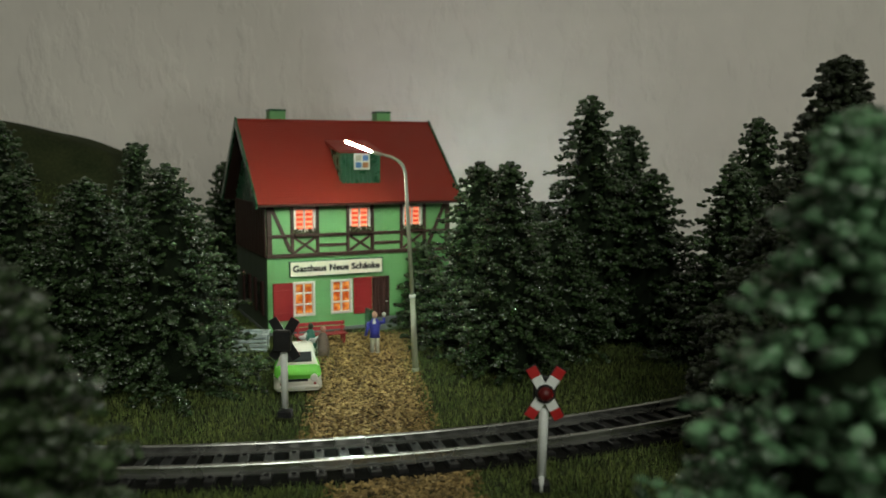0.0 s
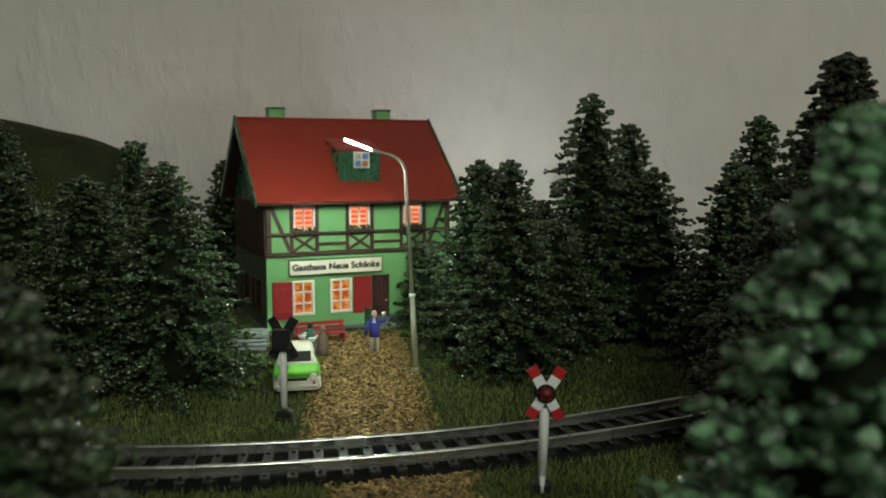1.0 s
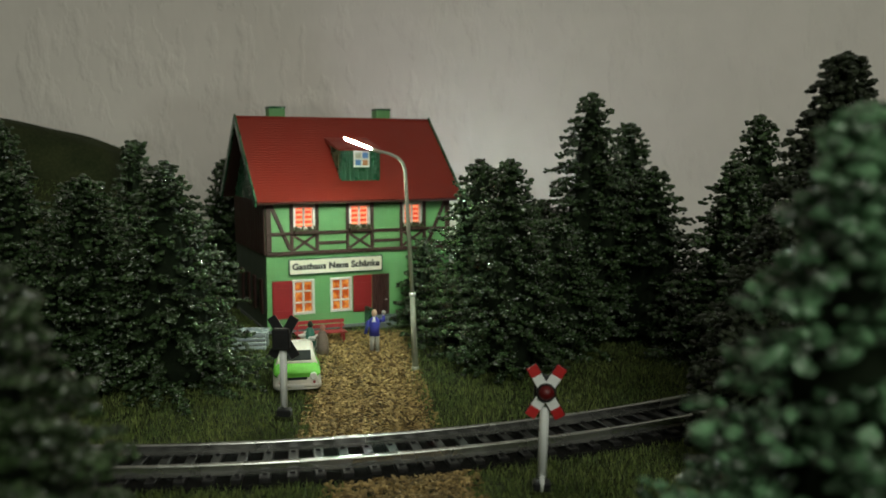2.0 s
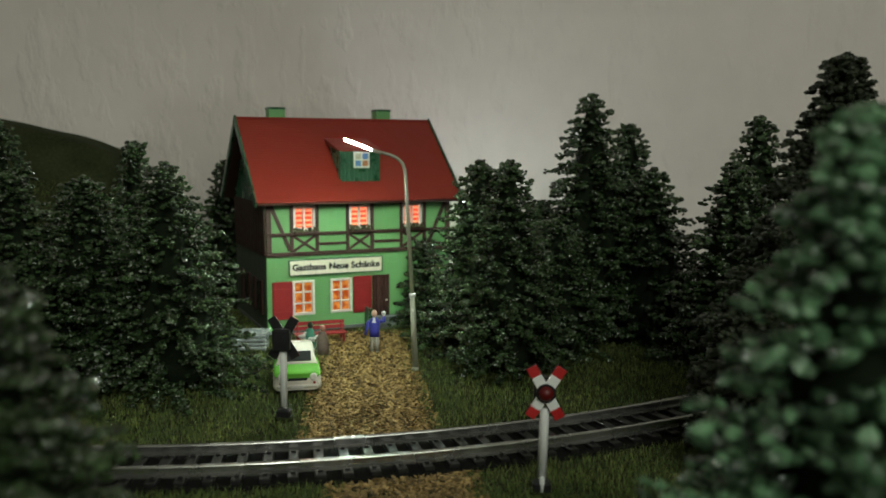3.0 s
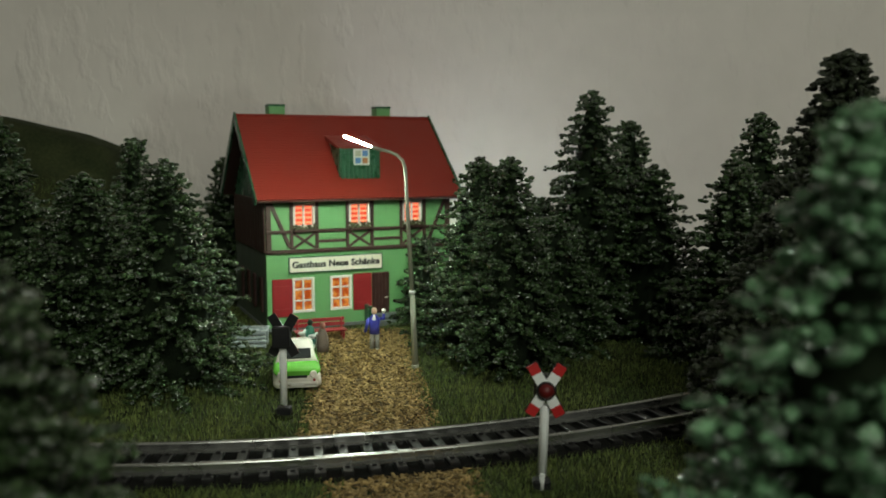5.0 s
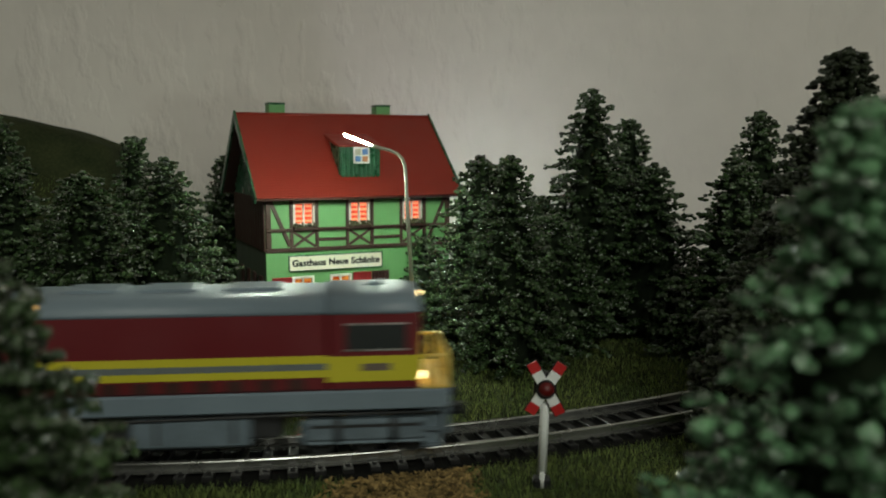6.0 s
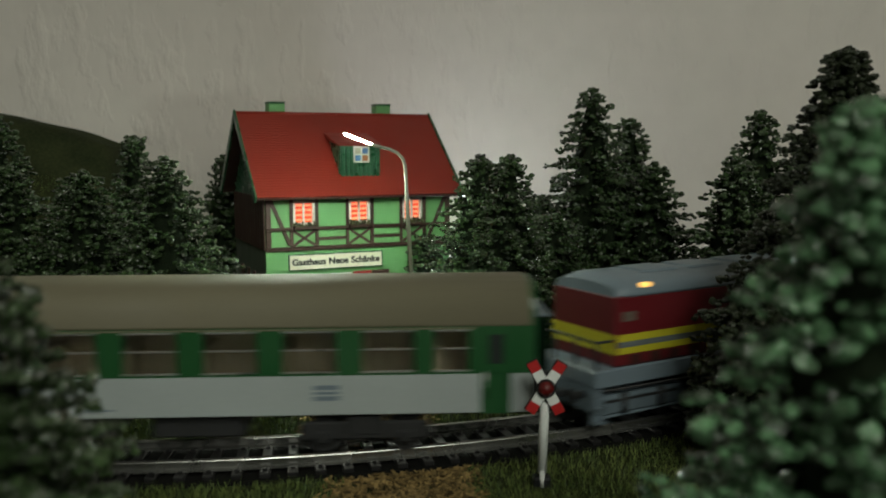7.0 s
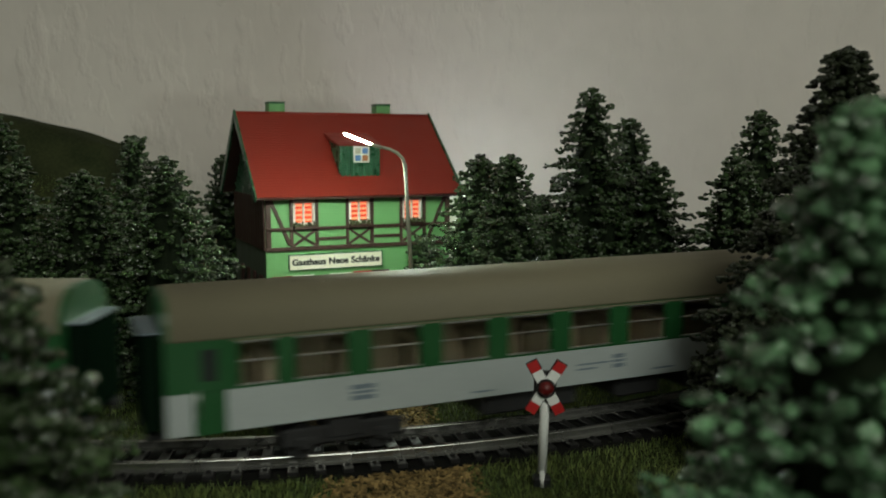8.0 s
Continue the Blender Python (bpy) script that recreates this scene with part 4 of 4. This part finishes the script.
def spruces():
    far = "dark green flocked model spruce in the row behind"
    near = "large flocked model spruce at the front edge, light put into its pale colour"
    left_wood = [
        (-120.0, 331.0, 76.0, 15.0, 1.0, far), (-84.0, 256.0, 68.5, 27.0, 1.15, ""), (-111.0, 263.0, 64.5, 24.0, 1.0, ""), (-127.0, 248.0, 66.0, 22.0, 1.0, ""),
        (-148.0, 282.0, 82.5, 22.0, 1.0, far), (-104.0, 405.0, 68.0, 19.0, 0.9, far), (-116.0, 240.0, 46.0, 18.0, 1.0, ""), (-140.0, 320.0, 60.0, 20.0, 0.9, far),
        (-98.0, 300.0, 50.0, 20.0, 0.9, far),
        (-47.0, 82.0, 61.0, 28.0, 1.1, "dark green flocked model spruce at the front edge"),
    ]
    lamp_wood = [
        (13.0, 303.0, 69.0, 25.0, 1.05, ""), (21.5, 274.0, 69.0, 22.0, 1.15, ""), (-7.5, 340.0, 37.0, 12.0, 1.0, "low dark green flocked model spruce at the corner of the inn"),
        (57.5, 330.0, 94.0, 29.0, 1.0, ""), (76.5, 348.0, 83.0, 24.0, 0.95, far), (80.0, 322.0, 66.0, 25.0, 1.0, ""), (41.0, 352.0, 52.0, 18.0, 0.9, far),
        (40.0, 300.0, 48.0, 20.0, 1.0, ""),
    ]
    right_wood = [
        (113.0, 305.0, 84.5, 24.0, 0.95, far), (97.0, 280.0, 68.5, 26.0, 1.0, ""), (126.0, 290.0, 70.0, 22.0, 0.95, far),
        (84.0, 180.0, 92.0, 38.0, 1.15, "tall flocked model spruce in front of the track, shade put into its dark colour"),
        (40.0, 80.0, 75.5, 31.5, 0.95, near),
    ]
    for i, (x, y, hgt, r, fine, lab) in enumerate(left_wood + lamp_wood + right_wood):
        hgt -= terrain(x, y)
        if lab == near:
            # lightened flock carries the light that falls on this tree
            spruce(x, y, hgt, r, 100 + i, fine, slim=1.1, ma=NEEDLES_LIT, dense=1.3, tip=1.8, label=lab)
        elif y < 100:
            spruce(x, y, hgt, r, 100 + i, fine, slim=0.8, dense=1.2, reach=18.0, label=lab)
        elif lab.startswith("tall"):
            spruce(x, y, hgt, r, 100 + i, fine, slim=0.95, dense=1.7, tip=1.4, reach=29.0, ma=NEEDLES_SHADED, label=lab)
        elif lab:
            spruce(x, y, hgt, r, 100 + i, fine, label=lab)
        else:
            spruce(x, y, hgt, r, 100 + i, fine)


spruces()


# ---- grass and chips ----
def grass():
    rng = np.random.default_rng(7)
    vs, n = [], 0
    while n < 110000:
        y = 150 + 230 * rng.uniform() ** 1.3
        half = 0.56 * y
        x = rng.uniform(-half - 10, half + 10)
        d = off_track(x, y)
        if d < 12.5 - rng.uniform(0, 1.5):
            continue
        a, b = path_edges(y)
        if y < 330 and a + rng.uniform(-2, 3) < x < b + rng.uniform(-3, 2):
            continue
        if -72 < x < 5 and y > 322 + (x + 69) * 0.45:
            continue
        z = terrain(x, y)
        ln = rng.uniform(0.6, 1.9)
        t, lean = rng.uniform(0, 6.283), rng.uniform(0.1, 0.9) * ln
        w = 0.10 + y * 0.0002
        u = t + 1.57 + rng.uniform(-0.4, 0.4)
        vs += [(x - math.cos(u) * w, y - math.sin(u) * w, z - 0.2), (x + math.cos(u) * w, y + math.sin(u) * w, z - 0.2), (x + math.cos(t) * lean, y + math.sin(t) * lean, z + ln)]
        n += 1
    fs = np.arange(len(vs)).reshape(-1, 3)
    solid("grass", raw_mesh("grass", vs, fs, GRASS, False), GRASS, mm(0, 0), "short olive green static grass fibres on the ground", "grass", kind="stuff")


def chips():
    rng = np.random.default_rng(9)
    cs, ax, sz = [], [], []
    while len(cs) < 13000:
        y = rng.uniform(150, 334)
        if 168 < y < 172 and rng.uniform() < 0.2:
            continue
        a, b = path_edges(y)
        x = rng.uniform(a - 3, b + 3)
        if off_track(x, y) < 12.0:
            continue
        if y > 322 + (x + 69) * 0.45 - 4:
            continue
        edge = min(x - a, b - x)
        if edge < 0 and rng.uniform() < 0.7:
            continue
        cs.append((x, y, terrain(x, y) + rng.uniform(0.0, 0.7)))
        ax.append((rng.normal(), rng.normal(), rng.normal() * 0.35))
        u = rng.uniform(0.4, 1.15)
        sz.append((1.15 * u, 0.5 * u, 0.22 * u))
    cs, ax, sz = np.array(cs), np.array(ax), np.array(sz)
    # the chips next to the rails are pieces of their own
    close = np.where((cs[:, 1] > 200) & (cs[:, 1] < 222))[0][:300]
    rest = np.setdiff1d(np.arange(len(cs)), close)
    v, f = clumps(cs[rest], ax[rest], sz[rest], rng)
    solid("path_chips", raw_mesh("path_chips", v, f, CHIPS, False), CHIPS, mm(0, 0), "loose tan and brown chips covering the path", "path", kind="stuff")
    path = thing("path", mm(0, 0), "path of loose tan and brown chips leading to the inn", "path", kind="structure")
    shapes = []
    for k in range(8):
        v, f = clumps(np.zeros((1, 3)), np.array([[1.0, 0, 0]]), np.array([[1.05, 0.6, 0.26]]) * rng.uniform(0.45, 1.0), rng)
        shapes.append(raw_mesh("chip", v, f, CHIPS_LOOSE, False))
    for k in close:
        x, y, z = cs[k]
        part("chip", shapes[k % 8], CHIPS_LOOSE, path, m=mm(x, y, z, rng.uniform(0, 360), rng.uniform(-25, 25), rng.uniform(-25, 25)))


grass()
chips()


# ---- the train ----
def bogie(parent, x, ma, axles=(-9, 9), deep=1.0):
    b = part("bogie", Shape().box(x - 14, x + 14, -9.6, -8.4, 3.4, 7.4, 0.4).box(x - 14, x + 14, 8.4, 9.6, 3.4, 7.4, 0.4).box(x - 4, x + 4, -9.9, 9.9, 4.4, 9.0, 0.4), ma, parent, "bogie side frame")
    for a in axles:
        for s in (-1, 1):
            w = part("wheel", Shape().tube([(x + a, s * 5.4, 4.0), (x + a, s * 7.3, 4.0)], 4.0, 18), UNDER, b)
            part("axle_box", Shape().box(x + a - 1.6, x + a + 1.6, s * 9.6 - 0.9, s * 9.6 + 0.9, 2.8, 5.6, 0.4), ma, b)
    return b


def body_ring(x, w, z0, z1, top, n=7):
    """Cross-section of a vehicle: flat sides up to z1, then a rounded roof to top."""
    pts = [(x, -w, z0), (x, -w, z1)]
    for k in range(1, n):
        a = math.pi * k / n
        c, s = math.cos(a), math.sin(a)
        pts.append((x, -w * (abs(c) ** 0.7) * (1 if c > 0 else -1), z1 + (top - z1) * s ** 0.8))
    return pts + [(x, w, z1), (x, w, z0)]


def locomotive():
    lo = thing("locomotive", mm(-800, 181.5, RAIL_TOP), "maroon diesel locomotive, yellow stripe, grey roof and frame", "locomotive")
    W = 11.8
    part("frame", Shape().box(-48.5, 54.3, -W - 0.3, W + 0.3, 11.0, 15.4, 0.4), LOCO_GREY, lo, "blue-grey frame sill")
    part("hood", Shape().box(-42.6, 28.0, -W, W, 15.4, 32.4, 0.5), LOCO_RED, lo, "maroon engine hood")
    part("cab", Shape().box(28.0, 47.8, -W - 0.35, W + 0.35, 15.4, 32.6, 0.6), LOCO_RED, lo, "maroon driver's cab")
    part("hood_roof", Shape().loft([body_ring(-42.4, W - 0.6, 32.0, 32.5, 35.0), body_ring(-38.0, W, 32.0, 32.8, 36.4), body_ring(28.0, W, 32.0, 32.8, 36.4)]), LOCO_GREY, lo, "rounded grey roof")
    part("cab_roof", Shape().loft([body_ring(28.0, W + 0.4, 32.0, 32.8, 36.9), body_ring(44.0, W + 0.4, 32.0, 32.8, 36.9), body_ring(47.2, W + 0.1, 32.0, 32.7, 36.3), body_ring(48.3, W - 0.5, 32.0, 32.4, 34.8)]), LOCO_GREY, lo, "rounded grey cab roof")
    for x in (-22, -6, 12):
        part("roof_hatch", Shape().box(x - 6, x + 6, -5, 5, 35.8, 36.8, 0.4), LOCO_GREY, lo)
    part("horn", Shape().tube([(36, -3, 36.5), (40, -3, 37.6)], [0.5, 0.9], 10), LOCO_GREY, lo)
    for s in (-1, 1):
        st = part("stripe", Shape().box(-42.0, 28.0, *sorted((s * (W - 0.1), s * (W + 0.12))), 18.5, 23.2), LOCO_YELLOW, lo, "yellow side stripe")
        part("stripe_line", Shape().box(-42.0, 28.0, *sorted((s * (W + 0.1), s * (W + 0.2))), 20.1, 21.5), STONE, st, "grey line in the stripe")
        part("cab_stripe", Shape().box(27.9, 47.9, *sorted((s * (W + 0.25), s * (W + 0.5))), 17.5, 23.0), LOCO_YELLOW, lo, "broad yellow cab panel")
        part("emblem", Shape().box(35.2, 41.4, *sorted((s * (W + 0.45), s * (W + 0.6))), 19.8, 21.4), FIGURE_GREY, lo)
        wn = part("cab_window", Shape().box(32.0, 44.8, *sorted((s * (W + 0.2), s * (W + 0.5))), 24.5, 29.7, 0.1), GLASS_DARK, lo, "dark cab side window")
        for z in (24.1, 29.7):
            part("window_trim", Shape().box(31.7, 45.1, *sorted((s * (W + 0.3), s * (W + 0.6))), z, z + 0.4), CHROME, wn)
        for k in range(10):
            x = -38 + k * 6.4
            part("louvre", Shape().box(x, x + 3.6, *sorted((s * (W - 0.05), s * (W + 0.1))), 15.9, 18.1), DOOR_BROWN, lo)
        part("door_line", Shape().box(-40.5, -36.5, *sorted((s * (W - 0.05), s * (W + 0.12))), 26.3, 28.6, 0.03), FIGURE_GREY, lo)
        part("skirt", Shape().box(-13.5, 11.5, *sorted((s * (W - 2.4), s * (W - 0.2))), 3.6, 10.0, 0.6), BOGIE_GREY, lo, "grey fuel tank side")
        part("side_lamp", Shape().ball((-33.0, s * (W - 0.9), 34.4), (2.0, 0.7, 0.75), 12, 6), AMBER, lo, "amber side lamp")
    # pipes, steps and boxes along the frame
    for s in (-1, 1):
        part("air_pipe", Shape().tube([(-46, s * (W + 0.1), 10.4), (-16, s * (W + 0.1), 10.0), (20, s * (W + 0.1), 10.4), (52, s * (W + 0.1), 10.2)], 0.35, 8), UNDER, lo, "dark air pipe along the frame")
        for x in (-46.6, 50.4):
            for z in (2.6, 6.2):
                part("step", Shape().box(x - 1.8, x + 1.8, *sorted((s * (W - 1.2), s * (W + 0.6))), z, z + 0.5, 0.1), BOGIE_GREY, lo)
            part("step_plate", Shape().box(x - 1.9, x + 1.9, *sorted((s * (W - 1.3), s * (W - 0.9))), 2.4, 11.0, 0.1), BOGIE_GREY, lo)
        for x in (-33.0, 36.0):
            for a in (-6, 6):
                part("spring", Shape().tube([(x + a, s * 11.3, 4.2), (x + a, s * 11.3, 9.0)], 0.9, 10), UNDER, lo)
            part("bogie_slot", Shape().box(x - 12, x + 12, *sorted((s * 11.15, s * 11.3)), 7.0, 7.7), UNDER, lo)
        part("tank_strap", Shape().box(-8.4, -7.6, *sorted((s * (W - 0.3), s * (W + 0.05))), 4.6, 10.8), UNDER, lo)
        part("tank_strap", Shape().box(7.6, 8.4, *sorted((s * (W - 0.3), s * (W + 0.05))), 4.6, 10.8), UNDER, lo)
    part("tank", Shape().box(-18, 18, -W + 2.4, W - 2.4, 4.6, 11, 0.4), UNDER, lo)
    for x in (-33.0, 36.0):
        bogie(lo, x, BOGIE_GREY, (-10, 0, 10))
        for s in (-1, 1):
            part("bogie_cover", Shape().box(x - 14.0, x + 14.0, *sorted((s * 9.9, s * 11.2)), 3.4, 9.2, 1.1), BOGIE_GREY, lo)
    for x in (-48.4, 54.2):
        d = 1 if x > 0 else -1
        part("buffer_beam", Shape().box(*sorted((x - d * 1.5, x)), -W, W, 5.0, 11.2, 0.4), BOGIE_GREY, lo)
        for s in (-1, 1):
            part("buffer", Shape().tube([(x, s * 7.3, 9.0), (x + d * 3.2, s * 7.3, 9.0), (x + d * 3.3, s * 7.3, 9.0), (x + d * 3.8, s * 7.3, 9.0)], [0.9, 0.9, 1.9, 1.8], 12), UNDER, lo)
        part("coupling", Shape().box(*sorted((x, x + d * 4.5)), -1.4, 1.4, 7.0, 8.6, 0.3), UNDER, lo)
    # front platform with yellow railings
    rl = part("railing", Shape().tube([(48.2, -W + 0.3, 22.6), (53.6, -W + 0.3, 22.6), (53.8, -W + 0.6, 22.6), (53.8, W - 0.6, 22.6), (53.6, W - 0.3, 22.6), (48.2, W - 0.3, 22.6)], 0.42, 8), RAIL_YELLOW, lo, "yellow platform handrail")
    for y in (-W + 0.3, -7.5, -3.6, 3.6, 7.5, W - 0.3):
        part("railing_post", Shape().tube([(53.7, y, 15.3), (53.7, y, 22.7)], 0.42, 8), RAIL_YELLOW, rl)
    for x in (49.4, 51.5):
        for s in (-1, 1):
            part("railing_post", Shape().tube([(x, s * (W - 0.3), 15.3), (x, s * (W - 0.3), 22.7)], 0.36, 8), RAIL_YELLOW, rl)
    part("platform_plate", Shape().box(47.8, 54.4, -W, W, 15.4, 16.0, 0.2), RAIL_YELLOW, lo, "yellow platform edge")
    part("front_stripe", Shape().box(47.7, 48.0, -W, W, 17.8, 23.4), LOCO_YELLOW, lo)
    for y, z in ((-8.2, 17.6), (8.2, 17.6), (0.0, 34.0)):
        part("headlight", Shape().tube([(47.4, y, z), (48.5, y, z), (48.7, y, z)], [0.95, 0.9, 0.65], 14), HEAD_WARM, lo, "lit warm white headlight")
    for y in (-6.0, 6.0):
        part("windscreen", Shape().box(47.6, 48.05, y - 4.2, y + 4.2, 25.5, 30.8, 0.1), GLASS_DARK, lo)
    part("rear_stripe", Shape().box(-42.75, -42.5, -W + 0.1, W - 0.1, 18.5, 23.2), LOCO_YELLOW, lo, "yellow band across the rear")
    rr = part("rear_railing", Shape().tube([(-42.6, -W + 0.4, 22.0), (-48.0, -W + 0.4, 22.0), (-48.0, W - 0.4, 22.0), (-42.6, W - 0.4, 22.0)], 0.35, 8), UNDER, lo, "dark rear handrail")
    for y in (-W + 0.4, -4, 4, W - 0.4):
        part("railing_post", Shape().tube([(-48.0, y, 15.3), (-48.0, y, 22.0)], 0.35, 8), UNDER, rr)
    return lo


def coach():
    co = thing("passenger_coach", mm(-1000, 181.5, RAIL_TOP), "green and pale grey passenger coach with brown roof", "coach", "coaches of the train")
    W, A, B = 11.8, -107.0, 107.0
    pitch, first, ww = 16.75, -75.4, 11.2
    wins = [(-92.7, -85.0)] + [(first + k * pitch - ww / 2, first + k * pitch + ww / 2) for k in range(10)] + [(85.0, 92.7)]
    for s in (-1, 1):
        y0, y1 = sorted((s * (W - 0.7), s * W))
        part("side_panel", wall_with_holes(A, B, 18.4, 28.8, [(a, b, 19.0, 28.0) for a, b in wins], y0, y1), COACH_GREEN, co, "dark green side with window openings")
        part("lower_panel", Shape().box(A + 11.7, B - 11.7, y0, y1, 9.8, 18.4), COACH_WHITE, co, "pale grey lower side")
        for a, b in ((A, A + 5.2), (B - 5.2, B)):
            part("corner_panel", Shape().box(a, b, y0, y1, 9.8, 18.4), COACH_WHITE, co)
        for a in (A + 5.2, B - 11.7):
            dr = part("door", Shape().box(a, a + 6.5, *sorted((s * (W - 0.9), s * (W - 0.25))), 9.4, 18.4, 0.1), COACH_GREEN, co, "green entrance door")
            part("door_window", Shape().box(a + 1.7, a + 4.8, *sorted((s * (W - 0.2), s * (W + 0.08))), 20.5, 27.0, 0.1), GLASS_DARK, dr)
            part("door_handle", Shape().tube([(a + 0.9, s * (W + 0.2), 13.0), (a + 0.9, s * (W + 0.2), 19.0)], 0.2, 6), CHROME, dr)
        for a, b in wins:
            w = part("window", Shape().box(a, b, *sorted((s * (W - 0.55), s * (W - 0.35))), 19.0, 28.0), PANE, co, "clear glazing")
            for z in (18.9, 23.8, 27.7):
                part("window_bar", Shape().box(a - 0.15, b + 0.15, *sorted((s * (W - 0.2), s * (W + 0.15))), z, z + 0.4, 0.08), CHROME, w, "bright metal window bar")
        for x, w in ((-66.4, 2.7), (0.0, 1.7), (62.0, 2.7)):
            for z0, z1 in ((12.9, 13.9), (14.3, 14.9), (15.3, 16.3)):
                part("class_mark", Shape().box(x - w, x + w, *sorted((s * (W - 0.05), s * (W + 0.1))), z0, z1), LOCO_GREY, co)
        for x0, x1, z in ((-12.0, -2.6, 14.4), (-12.0, -6.5, 13.2), (10.5, 17.0, 11.2), (-40.0, -35.0, 11.0)):
            part("long_mark", Shape().box(x0, x1, *sorted((s * (W - 0.05), s * (W + 0.08))), z, z + 0.45), LOCO_GREY, co)
    part("roof", Shape().loft([body_ring(A + 0.9, W, 28.8, 29.3, 38.4, 11), body_ring(B - 0.9, W, 28.8, 29.3, 38.4, 11)]), COACH_ROOF, co, "smooth brown-grey rounded roof")
    part("floor_plate", Shape().box(A, B, -W + 0.8, W - 0.8, 9.4, 11.0), UNDER, co)
    for a in (A, B - 0.8):
        prof = [(q[1], q[2]) for q in body_ring(0, W - 0.15, 9.8, 29.2, 38.1, 11)]
        en = part("end_wall", Shape().prism(prof, a - 0.1, a + 0.9, "x"), COACH_GREEN, co, "dark green arched end wall")
        d = 1 if a > 0 else -1
        part("gangway", Shape().box(*sorted((a + d * 0.3, a + d * 4.2)), -9.6, 9.6, 10.2, 30.2, 0.8), GANGWAY, en, "blackish green gangway")
        part("gangway_hood", Shape().box(*sorted((a + d * 0.2, a + d * 4.6)), -9.8, 9.8, 30.3, 30.8, 0.2), BOGIE_GREY, en, "grey gangway top plate")
        for s in (-1, 1):
            part("buffer", Shape().tube([(a, s * 7.3, 9.0), (a + d * 3.6, s * 7.3, 9.0), (a + d * 3.7, s * 7.3, 9.0), (a + d * 4.1, s * 7.3, 9.0)], [0.8, 0.8, 1.8, 1.7], 12), UNDER, en)
    part("bulkhead", Shape().box(-94.2, -93.6, -W + 0.9, W - 0.9, 11, 28.7).box(93.6, 94.2, -W + 0.9, W - 0.9, 11, 28.7).box(-93.6, 93.6, 2.2, 2.7, 11, 28.7), SEAT, co, "tan compartment walls")
    for k in range(22):
        x = first - pitch / 2 + (k // 2) * pitch + (1.8 if k % 2 else -1.8)
        if x < 93:
            part("seat", Shape().box(x - 1.4, x + 1.4, -W + 1.4, 2.0, 11, 24.0, 0.4), SEAT, co)
    for x in (-70.0, 70.0):
        bogie(co, x, UNDER)
    for a, b in ((-36, -10), (2, 16), (24, 44)):
        part("underfloor_box", Shape().box(a, b, -8.5, 8.5, 4.0, 9.6, 0.5), UNDER, co)
    part("class_stripe", Shape().box(-94, 94, -W - 0.06, -W + 0.02, 28.25, 28.6), COACH_ROOF, co)
    return co


TRAIN = locomotive()
COACH = coach()
COACH_REAR = copy_thing(COACH, mm(-1200, 181.5, RAIL_TOP))


def on_track(s, reach):
    """The pose of a vehicle whose two bogies stand on the line, reach before and behind s."""
    xa, ya, _ = track(s - reach)
    xb, yb, _ = track(s + reach)
    return mm((xa + xb) / 2, (ya + yb) / 2, RAIL_TOP, math.degrees(math.atan2(yb - ya, xb - xa)))


def motions():
    # the train runs through at an even speed
    v = 132.9
    times = [0.0, 1.0, 2.0, 3.0, 4.0, 4.5] + [4.5 + 0.1 * k for k in range(1, 36)]
    for ob, s0, reach in ((TRAIN, 84.8, 33.0), (COACH, -82.0, 70.0), (COACH_REAR, -82.0 - 230.5, 70.0)):
        walk(ob, [(t, on_track(s0 + v * (t - 6.4), reach)) for t in times])
    # the warning lights blink once a second: each turns its glowing half out, and in again
    for ob, c in SIGNALS:
        rows = []
        for k in range(8):
            rows += [(k + f / FPS, a) for f, a in ((0, 180), (1, 120), (2, 60), (3, 0), (15, 0), (16, 60), (17, 120), (18, 180))]
        rows.append((8.0, 180))
        walk(ob, [(t, mm(c.x, c.y, c.z, a)) for t, a in rows])


motions()
